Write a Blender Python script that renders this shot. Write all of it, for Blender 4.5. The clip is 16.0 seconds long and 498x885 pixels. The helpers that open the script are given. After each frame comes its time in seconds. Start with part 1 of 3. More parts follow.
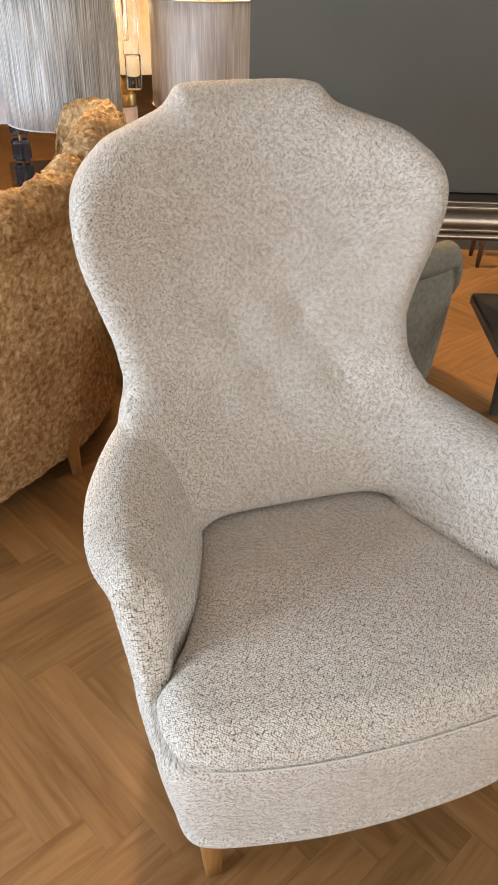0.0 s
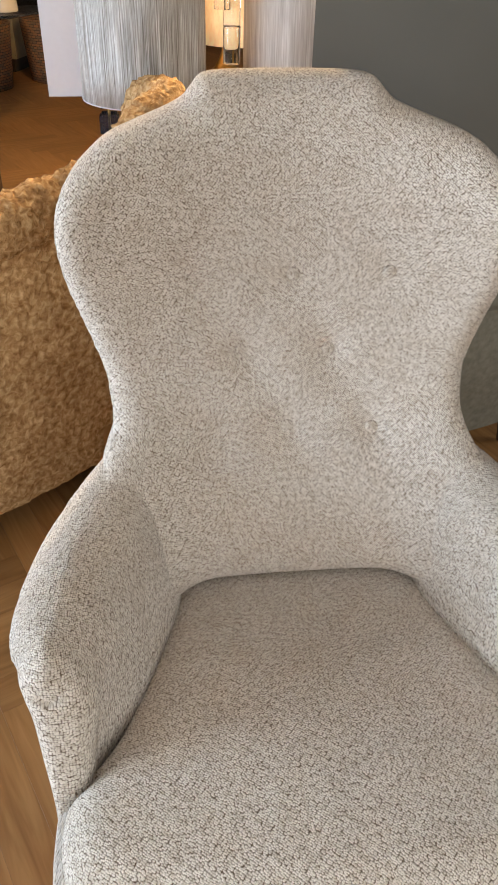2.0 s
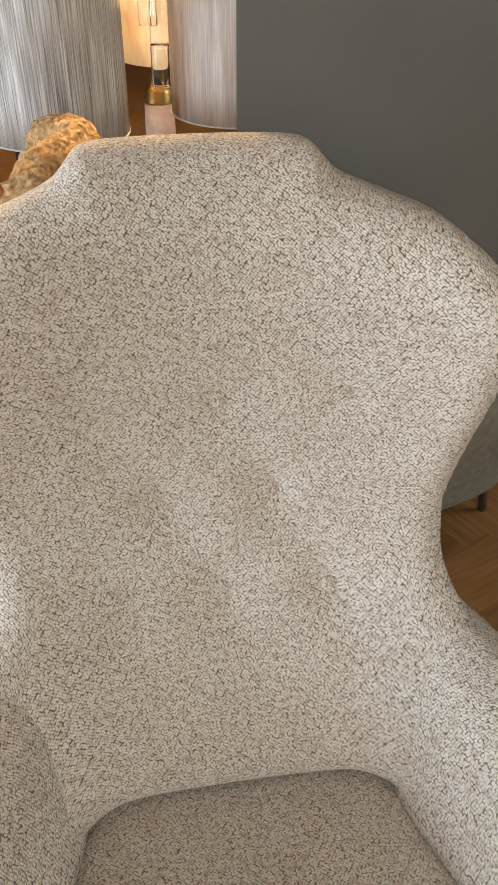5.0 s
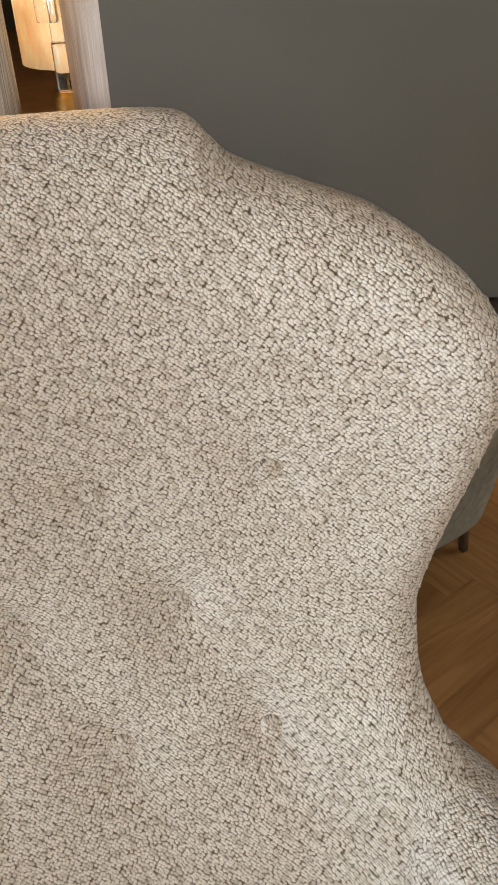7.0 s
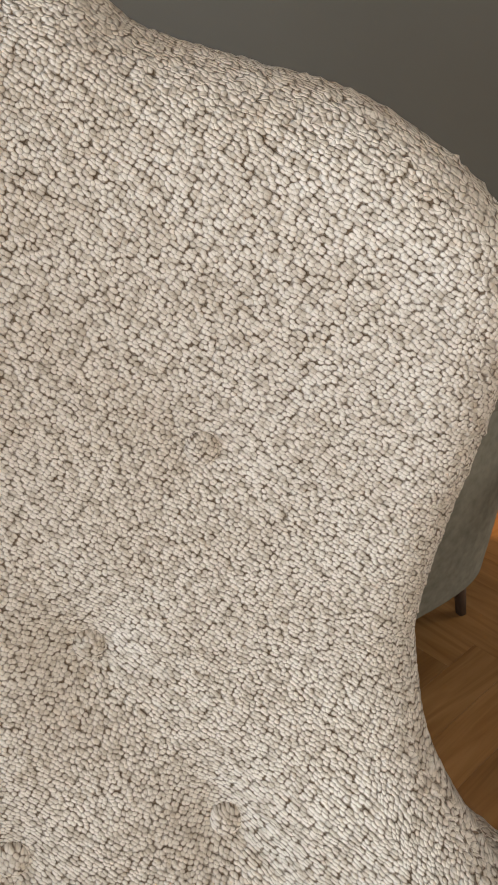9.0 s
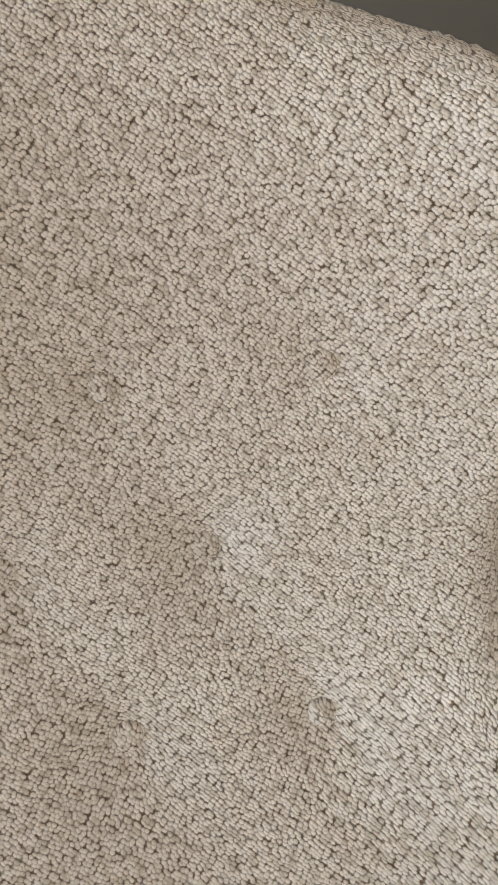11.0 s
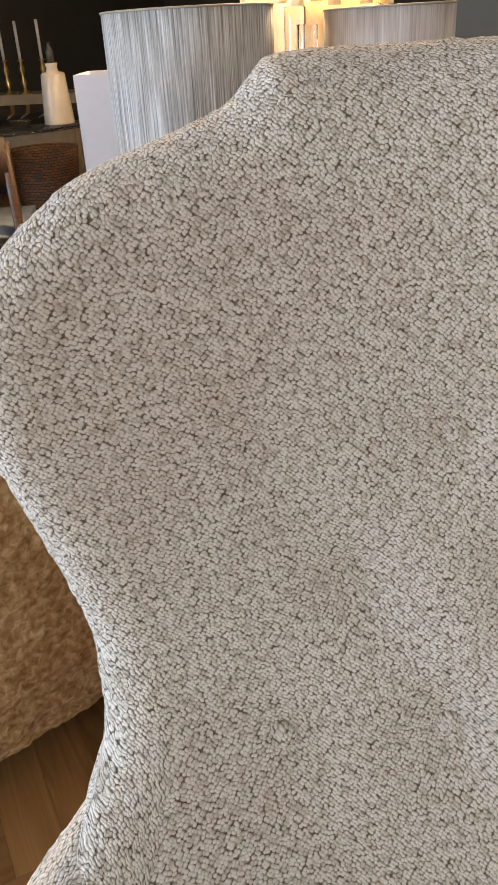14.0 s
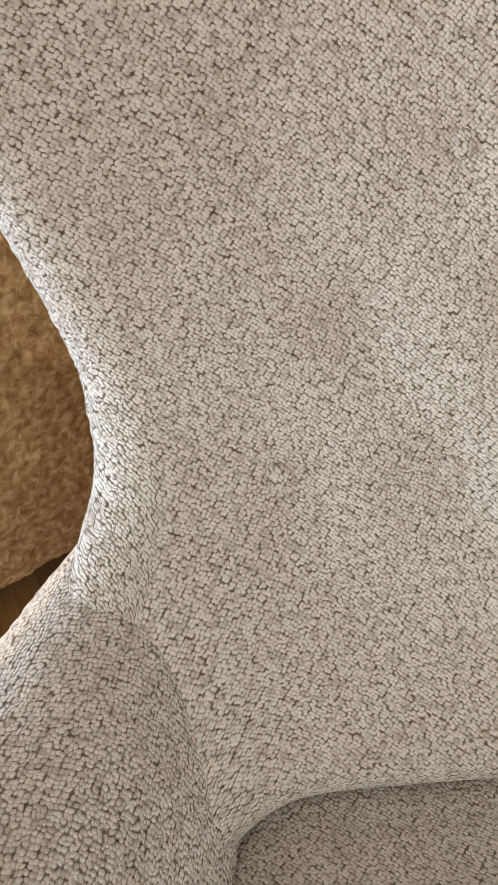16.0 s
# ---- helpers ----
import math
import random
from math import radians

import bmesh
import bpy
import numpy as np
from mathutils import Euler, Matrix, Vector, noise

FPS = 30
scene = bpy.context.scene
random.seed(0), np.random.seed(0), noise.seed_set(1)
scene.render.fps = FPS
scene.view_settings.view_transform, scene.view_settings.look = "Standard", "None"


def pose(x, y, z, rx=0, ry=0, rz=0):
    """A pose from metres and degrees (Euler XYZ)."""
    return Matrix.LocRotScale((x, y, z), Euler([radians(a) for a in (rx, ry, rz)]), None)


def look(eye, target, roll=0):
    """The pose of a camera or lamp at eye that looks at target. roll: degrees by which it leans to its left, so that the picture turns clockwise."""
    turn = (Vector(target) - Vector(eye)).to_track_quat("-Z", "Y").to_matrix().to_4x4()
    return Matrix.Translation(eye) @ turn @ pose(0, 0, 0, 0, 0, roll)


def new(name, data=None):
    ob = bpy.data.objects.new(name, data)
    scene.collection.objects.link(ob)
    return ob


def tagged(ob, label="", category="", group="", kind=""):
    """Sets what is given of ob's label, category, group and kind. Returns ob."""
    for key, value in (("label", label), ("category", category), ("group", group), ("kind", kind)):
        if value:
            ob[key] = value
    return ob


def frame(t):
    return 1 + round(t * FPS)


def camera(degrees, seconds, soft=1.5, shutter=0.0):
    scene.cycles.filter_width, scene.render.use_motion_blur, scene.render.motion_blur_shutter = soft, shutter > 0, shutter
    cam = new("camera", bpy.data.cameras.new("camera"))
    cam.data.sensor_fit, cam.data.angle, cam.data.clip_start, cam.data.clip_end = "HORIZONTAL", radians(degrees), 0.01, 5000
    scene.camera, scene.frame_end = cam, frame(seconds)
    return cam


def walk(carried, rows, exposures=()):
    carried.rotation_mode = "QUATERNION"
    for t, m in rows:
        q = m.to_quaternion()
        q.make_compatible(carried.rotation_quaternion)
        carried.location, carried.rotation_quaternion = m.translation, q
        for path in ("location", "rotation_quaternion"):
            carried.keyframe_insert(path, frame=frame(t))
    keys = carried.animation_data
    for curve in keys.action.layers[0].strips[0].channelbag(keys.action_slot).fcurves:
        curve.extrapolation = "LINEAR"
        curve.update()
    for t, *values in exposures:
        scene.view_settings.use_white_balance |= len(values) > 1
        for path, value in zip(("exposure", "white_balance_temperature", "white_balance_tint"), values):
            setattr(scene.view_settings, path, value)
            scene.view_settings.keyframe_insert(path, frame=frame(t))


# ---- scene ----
cam = camera(36.0, 16.0)
PATH = [
    (0, (-0.4132, -1.1716, 1.2606), (-0.1631, -0.3819, 0.7004), 1.27),
    (0.5, (-0.3640, -1.1102, 1.2667), (-0.1589, -0.3167, 0.6937), 1.24),
    (1, (-0.3133, -1.0617, 1.2652), (-0.1552, -0.2646, 0.6825), 1.39),
    (1.5, (-0.2442, -1.0172, 1.2639), (-0.1284, -0.2178, 0.6744), 1.30),
    (2, (-0.1769, -0.9786, 1.2555), (-0.0835, -0.1781, 0.6635), 1.41),
    (2.5, (-0.1285, -0.9440, 1.2579), (-0.0483, -0.1423, 0.6655), 1.27),
    (3, (-0.0991, -0.9254, 1.2592), (-0.0183, -0.1232, 0.6677), 1.11),
    (3.5, (-0.0837, -0.8853, 1.2670), (0.0051, -0.0833, 0.6764), 0.88),
    (3.7, (-0.0878, -0.8611, 1.2723), (0.0082, -0.0612, 0.6799), 0.90),
    (6, (-0.0293, -0.5007, 1.2291), (0.1190, 0.2885, 0.6331), -0.36),
    (6.5, (0.0040, -0.4629, 1.2008), (0.1662, 0.3330, 0.6175), -1.02),
    (7, (0.0378, -0.4079, 1.1662), (0.2017, 0.3884, 0.5839), -2.04),
    (7.5, (0.0826, -0.3566, 1.1151), (0.2309, 0.4522, 0.5461), -3.59),
    (8, (0.0949, -0.3160, 1.0774), (0.2774, 0.4982, 0.5262), -3.42),
    (8.2, (0.1028, -0.3107, 1.0584), (0.2823, 0.5163, 0.5257), -3.89),
    (10.3, (0.0238, -0.3730, 0.9660), (0.2802, 0.4866, 0.5241), -1.52),
    (10.5, (0.0168, -0.3788, 0.9628), (0.2601, 0.4851, 0.5218), -1.24),
    (11, (-0.0024, -0.3823, 0.9665), (0.1966, 0.4909, 0.5216), -1.11),
    (11.5, (-0.0313, -0.3819, 0.9698), (0.1342, 0.4998, 0.5281), -0.98),
    (12, (-0.0523, -0.3768, 0.9997), (0.0710, 0.5098, 0.5539), -1.30),
    (12.5, (-0.0588, -0.3558, 1.0624), (0.0235, 0.5182, 0.5834), -1.94),
    (13, (-0.0822, -0.3761, 1.0628), (-0.0404, 0.5100, 0.6012), -2.52),
    (13.5, (-0.1233, -0.4005, 1.0622), (-0.1009, 0.4872, 0.6022), -2.70),
    (14, (-0.1483, -0.4242, 1.0536), (-0.1490, 0.4569, 0.5806), -3.30),
    (14.5, (-0.1713, -0.4414, 1.0331), (-0.1860, 0.4254, 0.5347), -3.67),
    (15, (-0.1682, -0.4615, 0.9943), (-0.1949, 0.3886, 0.4683), -4.17),
    (15.5, (-0.1616, -0.4721, 0.9638), (-0.1848, 0.3611, 0.4113), -4.43),
    (16, (-0.1497, -0.4642, 0.9245), (-0.1608, 0.3545, 0.3504), -4.32),
]
walk(cam, [(t, look(eye, target, roll)) for t, eye, target, roll in PATH],
     [(0, 0.20, 6400, 10), (3.7, 0.06, 6550, 10), (8, 0.06, 6800, 10), (11, -0.12, 6700, 10), (12.1, -0.18, 6600, 10), (12.5, -0.26, 6550, 10), (13.3, -0.26, 6300, 10), (14.2, -0.02, 6150, 10), (16, 0.17, 6400, 10)])

# ---- light ----
world = bpy.data.worlds.new("sky")
scene.world = world
world.use_nodes = True
wn = world.node_tree
sky = wn.nodes.new("ShaderNodeTexSky")
sky.sky_type = 'NISHITA'
sky.sun_disc = False
sky.sun_elevation = radians(38)
sky.sun_rotation = radians(200)
wn.links.new(sky.outputs["Color"], wn.nodes["Background"].inputs["Color"])
wn.nodes["Background"].inputs["Strength"].default_value = 0.10

TURN = radians(-19.0)            # the room stands turned to the chair
ROOM = Matrix.Rotation(TURN, 4, 'Z')


def room(u, v, z=0.0):
    return ROOM @ Vector((u, v, z))


def area_lamp(name, place, target, sx, sy, watts, colour):
    data = bpy.data.lights.new(name, 'AREA')
    data.shape, data.size, data.size_y = 'RECTANGLE', sx, sy
    data.energy, data.color = watts, colour
    ob = new(name, data)
    ob.matrix_world = look(place, target)
    return ob


def point_lamp(name, place, watts, colour, radius=0.04):
    data = bpy.data.lights.new(name, 'POINT')
    data.energy, data.color, data.shadow_soft_size = watts, colour, radius
    ob = new(name, data)
    ob.location = place
    return ob


# daylight in the three window openings
area_lamp("window_light", room(-3.94, -2.0, 1.08), room(0, -0.4, 0.85), 2.3, 1.8, 228, (0.73, 0.855, 1.0))
area_lamp("window_light", room(1.75, -3.24, 1.08), room(0.2, 0, 0.85), 2.4, 1.8, 54, (1.0, 0.94, 0.87))
area_lamp("window_light", room(3.14, 1.5, 1.45), room(0.8, 1.4, 0.0), 1.4, 1.9, 36, (1.0, 0.96, 0.90))


# ---- materials ----
def material(name, rough=0.6, metal=0.0, spec=0.4):
    m = bpy.data.materials.new(name)
    m.use_nodes = True
    b = m.node_tree.nodes["Principled BSDF"]
    b.inputs["Roughness"].default_value = rough
    b.inputs["Metallic"].default_value = metal
    b.inputs["Specular IOR Level"].default_value = spec
    return m, m.node_tree, b


def node(tree, kind, **values):
    n = tree.nodes.new(kind)
    for key, value in values.items():
        n.inputs[key].default_value = value
    return n


def ramp(tree, fac, stops):
    n = tree.nodes.new("ShaderNodeValToRGB")
    e = n.color_ramp.elements
    while len(e) < len(stops):
        e.new(0.5)
    for k, (at, c) in enumerate(stops):
        e[k].position, e[k].color = at, (*c, 1)
    tree.links.new(fac, n.inputs["Fac"])
    return n.outputs["Color"]


def coords(tree, scale=(1, 1, 1), turn=(0, 0, 0)):
    c = tree.nodes.new("ShaderNodeTexCoord")
    mp = node(tree, "ShaderNodeMapping", Scale=scale, Rotation=turn)
    tree.links.new(c.outputs["Object"], mp.inputs["Vector"])
    return mp.outputs["Vector"]


def mixed(tree, a, b, fac, kind='MULTIPLY'):
    n = tree.nodes.new("ShaderNodeMix")
    n.data_type, n.blend_type = 'RGBA', kind
    n.inputs["Factor"].default_value = fac
    tree.links.new(a, n.inputs["A"])
    tree.links.new(b, n.inputs["B"])
    return n.outputs["Result"]


def bumped(tree, b, height, strength, distance):
    n = node(tree, "ShaderNodeBump", Strength=strength, Distance=distance)
    tree.links.new(height, n.inputs["Height"])
    tree.links.new(n.outputs["Normal"], b.inputs["Normal"])


def weave_coords(t, scale, turn=0.0):
    a = t.nodes.new("ShaderNodeAttribute")
    a.attribute_name = "weave"
    mp = node(t, "ShaderNodeMapping", Scale=scale, Rotation=(0, 0, turn))
    t.links.new(a.outputs["Vector"], mp.inputs["Vector"])
    return mp.outputs["Vector"]


def boucle(name, light, dark, size):
    """Looped wool: small round knots in slanting rows, with the shade in their gaps painted darker."""
    m, t, b = material(name, 0.95, 0.0, 0.1)
    b.inputs["Sheen Weight"].default_value = 0.2
    b.inputs["Sheen Roughness"].default_value = 0.6
    co = weave_coords(t, (1 / size, 1 / size, 1 / size), radians(38))
    wob = node(t, "ShaderNodeTexNoise", Scale=0.28, Detail=2.0)
    t.links.new(co, wob.inputs["Vector"])
    add = t.nodes.new("ShaderNodeVectorMath")
    add.operation = 'MULTIPLY_ADD'
    add.inputs[1].default_value = (1.0, 1.0, 0.0)
    t.links.new(wob.outputs["Color"], add.inputs[0])
    t.links.new(co, add.inputs[2])
    st = node(t, "ShaderNodeMapping", Scale=(0.88, 1.12, 1.0))
    t.links.new(add.outputs[0], st.inputs["Vector"])
    vor = node(t, "ShaderNodeTexVoronoi", Scale=1.0, Randomness=0.58)
    vor.voronoi_dimensions, vor.feature = '2D', 'F1'
    t.links.new(st.outputs["Vector"], vor.inputs["Vector"])
    clump = node(t, "ShaderNodeTexNoise", Scale=0.42, Detail=3.0, Roughness=0.75)
    t.links.new(co, clump.inputs["Vector"])
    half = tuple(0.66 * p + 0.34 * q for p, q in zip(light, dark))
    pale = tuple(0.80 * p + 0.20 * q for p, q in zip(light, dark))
    # colour darkens away from each knot's middle, as shade in the gaps
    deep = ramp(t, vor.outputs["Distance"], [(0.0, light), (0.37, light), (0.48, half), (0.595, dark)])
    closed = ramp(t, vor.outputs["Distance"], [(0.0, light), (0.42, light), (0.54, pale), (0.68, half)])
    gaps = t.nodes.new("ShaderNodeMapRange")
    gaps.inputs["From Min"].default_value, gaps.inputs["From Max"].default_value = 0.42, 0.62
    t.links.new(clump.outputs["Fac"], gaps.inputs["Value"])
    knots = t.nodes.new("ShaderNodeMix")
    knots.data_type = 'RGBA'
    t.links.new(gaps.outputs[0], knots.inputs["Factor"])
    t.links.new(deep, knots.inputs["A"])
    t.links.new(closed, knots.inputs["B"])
    big = node(t, "ShaderNodeTexNoise", Scale=0.07, Detail=3.0)
    t.links.new(co, big.inputs["Vector"])
    tone = ramp(t, big.outputs["Fac"], [(0.32, (0.90, 0.875, 0.845)), (0.62, (1, 1, 1))])
    single = ramp(t, vor.outputs["Color"], [(0.0, (0.84, 0.82, 0.79)), (0.5, (0.97, 0.96, 0.95)), (1.0, (1.0, 1.0, 1.0))])
    tight = node(t, "ShaderNodeTexNoise", Scale=0.40, Detail=2.0)
    t.links.new(co, tight.inputs["Vector"])
    speckle = ramp(t, tight.outputs["Fac"], [(0.38, (0.66, 0.62, 0.56)), (0.54, (1, 1, 1))])
    cloth = mixed(t, mixed(t, knots.outputs["Result"], tone, 0.8), single, 0.8)
    t.links.new(mixed(t, cloth, speckle, 0.7), b.inputs["Base Color"])
    fibre = node(t, "ShaderNodeTexNoise", Scale=3.0, Detail=2.0)
    t.links.new(co, fibre.inputs["Vector"])
    dome = t.nodes.new("ShaderNodeMath")
    dome.operation = 'POWER'
    dome.inputs[1].default_value = 1.8
    t.links.new(vor.outputs["Distance"], dome.inputs[0])
    less = t.nodes.new("ShaderNodeMath")
    less.operation = 'MULTIPLY'
    less.inputs[1].default_value = 0.10
    t.links.new(fibre.outputs["Fac"], less.inputs[0])
    sq = t.nodes.new("ShaderNodeMath")
    sq.operation = 'SUBTRACT'
    t.links.new(less.outputs[0], sq.inputs[0])
    t.links.new(dome.outputs[0], sq.inputs[1])
    bumped(t, b, sq.outputs[0], 1.0, size * 0.8)
    return m


def noisy(name, c0, c1, scale, rough, metal=0.0, bump=0.0, spec=0.4, stretch=(1, 1, 1), detail=4.0):
    m, t, b = material(name, rough, metal, spec)
    n = node(t, "ShaderNodeTexNoise", Scale=scale, Detail=detail)
    t.links.new(coords(t, stretch), n.inputs["Vector"])
    t.links.new(ramp(t, n.outputs["Fac"], [(0.3, c0), (0.7, c1)]), b.inputs["Base Color"])
    if bump:
        bumped(t, b, n.outputs["Fac"], 0.6, bump)
    return m


def wood(name, c0, c1, along, rough=0.4, per_piece=0.35):
    m, t, b = material(name, rough, 0.0, 0.4)
    s = [26.0, 26.0, 26.0]
    s[along] = 2.2
    co = coords(t, tuple(s))
    info = t.nodes.new("ShaderNodeObjectInfo")
    shift = t.nodes.new("ShaderNodeVectorMath")
    shift.operation = 'MULTIPLY_ADD'
    shift.inputs[1].default_value = (37.0, 37.0, 37.0)
    t.links.new(info.outputs["Random"], shift.inputs[0])
    t.links.new(co, shift.inputs[2])
    n = node(t, "ShaderNodeTexNoise", Scale=1.0, Detail=6.0, Distortion=2.4)
    t.links.new(shift.outputs[0], n.inputs["Vector"])
    grain = ramp(t, n.outputs["Fac"], [(0.25, c0), (0.5, tuple(0.5 * (p + q) for p, q in zip(c0, c1))), (0.75, c1)])
    tone = ramp(t, info.outputs["Random"], [(0.0, (1 - per_piece,) * 3), (1.0, (1, 1, 1))])
    t.links.new(mixed(t, grain, tone, 1.0), b.inputs["Base Color"])
    bumped(t, b, n.outputs["Fac"], 0.15, 0.001)
    return m


# second colour is the shade painted between the knots
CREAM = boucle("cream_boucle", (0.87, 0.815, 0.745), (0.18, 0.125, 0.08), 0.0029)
PIPING = noisy("cream_piping_cloth", (0.60, 0.565, 0.515), (0.74, 0.70, 0.65), 400, 0.95, bump=0.0006, spec=0.1)
GREYCLOTH = noisy("grey_green_velvet", (0.14, 0.134, 0.104), (0.21, 0.20, 0.158), 60, 0.9, bump=0.0008)
HONEYOAK = wood("honey_oak", (0.26, 0.115, 0.03), (0.42, 0.21, 0.065), 2)
DARKWOOD = wood("dark_wood", (0.03, 0.018, 0.012), (0.07, 0.04, 0.025), 2)
WALNUT = wood("walnut", (0.075, 0.037, 0.018), (0.14, 0.075, 0.037), 0)
FLOORWOOD = wood("oak_parquet", (0.235, 0.108, 0.032), (0.425, 0.226, 0.085), 0, 0.36, 0.28)
WALLPAINT = noisy("grey_wall_paint", (0.086, 0.079, 0.064), (0.097, 0.089, 0.073), 5, 0.75, bump=0.0004)
DARKPAINT = noisy("dark_brown_wall_paint", (0.05, 0.045, 0.036), (0.062, 0.055, 0.045), 4, 0.8)
WHITEPAINT = noisy("white_ceiling_paint", (0.58, 0.56, 0.52), (0.64, 0.62, 0.58), 6, 0.85)
CERAMIC = noisy("cream_ceramic", (0.35, 0.31, 0.245), (0.42, 0.37, 0.30), 14, 0.35)
WHITECARD = noisy("white_linen_shade", (0.64, 0.63, 0.67), (0.66, 0.65, 0.69), 60, 0.85)
BRASS = noisy("aged_brass", (0.42, 0.27, 0.09), (0.6, 0.42, 0.16), 40, 0.35, 1.0)
SILVER = noisy("silver_leather", (0.19, 0.16, 0.128), (0.36, 0.30, 0.24), 8, 0.36, 1.0)
BLACK = noisy("black_lacquer", (0.022, 0.020, 0.017), (0.045, 0.041, 0.035), 20, 0.3)
PINKSTONE = noisy("pink_marble", (0.62, 0.47, 0.39), (0.78, 0.64, 0.55), 30, 0.4)


# ---- building helpers ----
def mesh_object(name, bm, mat, parent=None, label="", smooth=True):
    me = bpy.data.meshes.new(name)
    bm.normal_update()
    bm.to_mesh(me)
    bm.free()
    if smooth:
        me.shade_smooth()
    me.materials.append(mat)
    ob = new(name, me)
    if parent is not None:
        ob.parent = parent
    if label:
        ob["label"] = label
    return ob


def part(name, bm, mat, parent, label="", smooth=True, weave=None):
    """One mesh under a thing; weave: the cloth's own coordinates, in metres, for its first points."""
    ob = mesh_object(name, bm, mat, parent, label, smooth)
    if weave is not None:
        at = ob.data.attributes.new("weave", 'FLOAT_VECTOR', 'POINT')
        full = np.zeros((len(ob.data.vertices), 3), np.float32)
        w = np.asarray(weave, np.float32).reshape(-1, 2)[:len(full)]
        full[:len(w), :2] = w
        full[len(w):, :2] = w[-1]
        at.data.foreach_set("vector", full.ravel())
    return ob


def radial(rows, axes, mid):
    """Cloth coordinates for rings of points about mid: outwards by the length of the cloth."""
    p = np.array([[tuple(v) for v in r] for r in rows])
    way = p[len(p) // 2][:, list(axes)] - mid
    first = np.linalg.norm(p[0][:, list(axes)] - mid, axis=1)
    way = way / np.linalg.norm(way, axis=1, keepdims=True)
    run = np.concatenate([first[None], first[None] + np.cumsum(np.linalg.norm(np.diff(p, axis=0), axis=2), 0)], 0)
    return np.vstack([(mid + run[..., None] * way[None]).reshape(-1, 2), mid[None]])


def nubs(rows, amount, seed):
    """Small knots that stand out of the cloth: each point moved a little."""
    p = np.array([[tuple(v) for v in r] for r in rows])
    size = np.clip(np.random.default_rng(seed).normal(0, 1, p.shape[:2]), -1.5, 1.5)[..., None]
    way = np.clip(np.random.default_rng(seed + 1).normal(0, 1, p.shape), -1.5, 1.5)
    return p + amount * size * way


def lengths(rows):
    """For rows of points: how far each lies along its row, and along its column."""
    p = np.array([[tuple(v) for v in r] for r in rows])
    across = np.concatenate([np.zeros((len(p), 1)), np.cumsum(np.linalg.norm(np.diff(p, axis=1), axis=2), 1)], 1)
    down = np.concatenate([np.zeros((1, p.shape[1])), np.cumsum(np.linalg.norm(np.diff(p, axis=0), axis=2), 0)], 0)
    mean = across.mean(0)[None].repeat(len(p), 0)
    return np.stack([down.mean(1)[:, None].repeat(p.shape[1], 1), 0.5 * (across + mean)], -1)


def thing(name, label, category, place=(0, 0, 0), turn=0.0, group=""):
    ob = new(name)
    ob.matrix_world = Matrix.Translation(place) @ Matrix.Rotation(turn, 4, 'Z')
    return tagged(ob, label, category, group)


def grid_mesh(rows, closed_u=True, cap0=False, cap1=False):
    """A skin over rows of points, each row a loop."""
    bm = bmesh.new()
    vs = [[bm.verts.new(p) for p in row] for row in rows]
    n = len(rows[0])
    for a, b in zip(vs, vs[1:]):
        for k in range(n if closed_u else n - 1):
            j = (k + 1) % n
            bm.faces.new((a[k], a[j], b[j], b[k]))
    for row, do in ((vs[0], cap0), (vs[-1], cap1)):
        if do:
            c = bm.verts.new(sum((v.co for v in row), Vector()) / n)
            for k in range(n):
                bm.faces.new((row[k], row[(k + 1) % n], c))
    bmesh.ops.recalc_face_normals(bm, faces=bm.faces)
    return bm


def box(sx, sy, sz, x=0.0, y=0.0, z=0.0, bevel=0.0, seg=2):
    """A box on z, centred on x and y."""
    bm = bmesh.new()
    bmesh.ops.create_cube(bm, size=1, matrix=Matrix.Translation((x, y, z + sz / 2)) @ Matrix.Diagonal((sx, sy, sz, 1)))
    if bevel:
        bmesh.ops.bevel(bm, geom=bm.edges[:], offset=bevel, segments=seg, affect='EDGES')
    return bm


def turned(profile, n=48, x=0.0, y=0.0):
    """A round body from (radius, height) pairs."""
    return grid_mesh([[(x + r * math.cos(2 * math.pi * k / n), y + r * math.sin(2 * math.pi * k / n), z) for k in range(n)] for r, z in profile], True, True, True)


def leg_mesh(x0, y0, w0, x1, y1, w1, z0, z1):
    """A square leg from its foot (x0, y0, z0) to its top, rounded."""
    rows = []
    for k in range(5):
        f = k / 4
        w, x, y, z = w0 + (w1 - w0) * f, x0 + (x1 - x0) * f, y0 + (y1 - y0) * f, z0 + (z1 - z0) * f
        h = w / 2
        c = h * 0.3
        rows.append([(x + a, y + b, z) for a, b in ((h, h - c), (h - c, h), (c - h, h), (-h, h - c), (-h, c - h), (c - h, -h), (h - c, -h), (h, c - h))])
    return grid_mesh(rows, True, True, True)


def tube(points, radius, n=10, closed=False):
    pts = [Vector(p) for p in points]
    rows = []
    for k, p in enumerate(pts):
        a, b = (pts[k - 1], pts[(k + 1) % len(pts)]) if closed else (pts[max(k - 1, 0)], pts[min(k + 1, len(pts) - 1)])
        d = (b - a).normalized()
        side = d.cross(Vector((0, 0, 1)))
        side = side.normalized() if side.length > 1e-4 else Vector((1, 0, 0))
        up = side.cross(d)
        rows.append([p + radius * (math.cos(2 * math.pi * j / n) * side + math.sin(2 * math.pi * j / n) * up) for j in range(n)])
    if closed:
        rows.append(rows[0])
    return grid_mesh(rows, True, not closed, not closed)


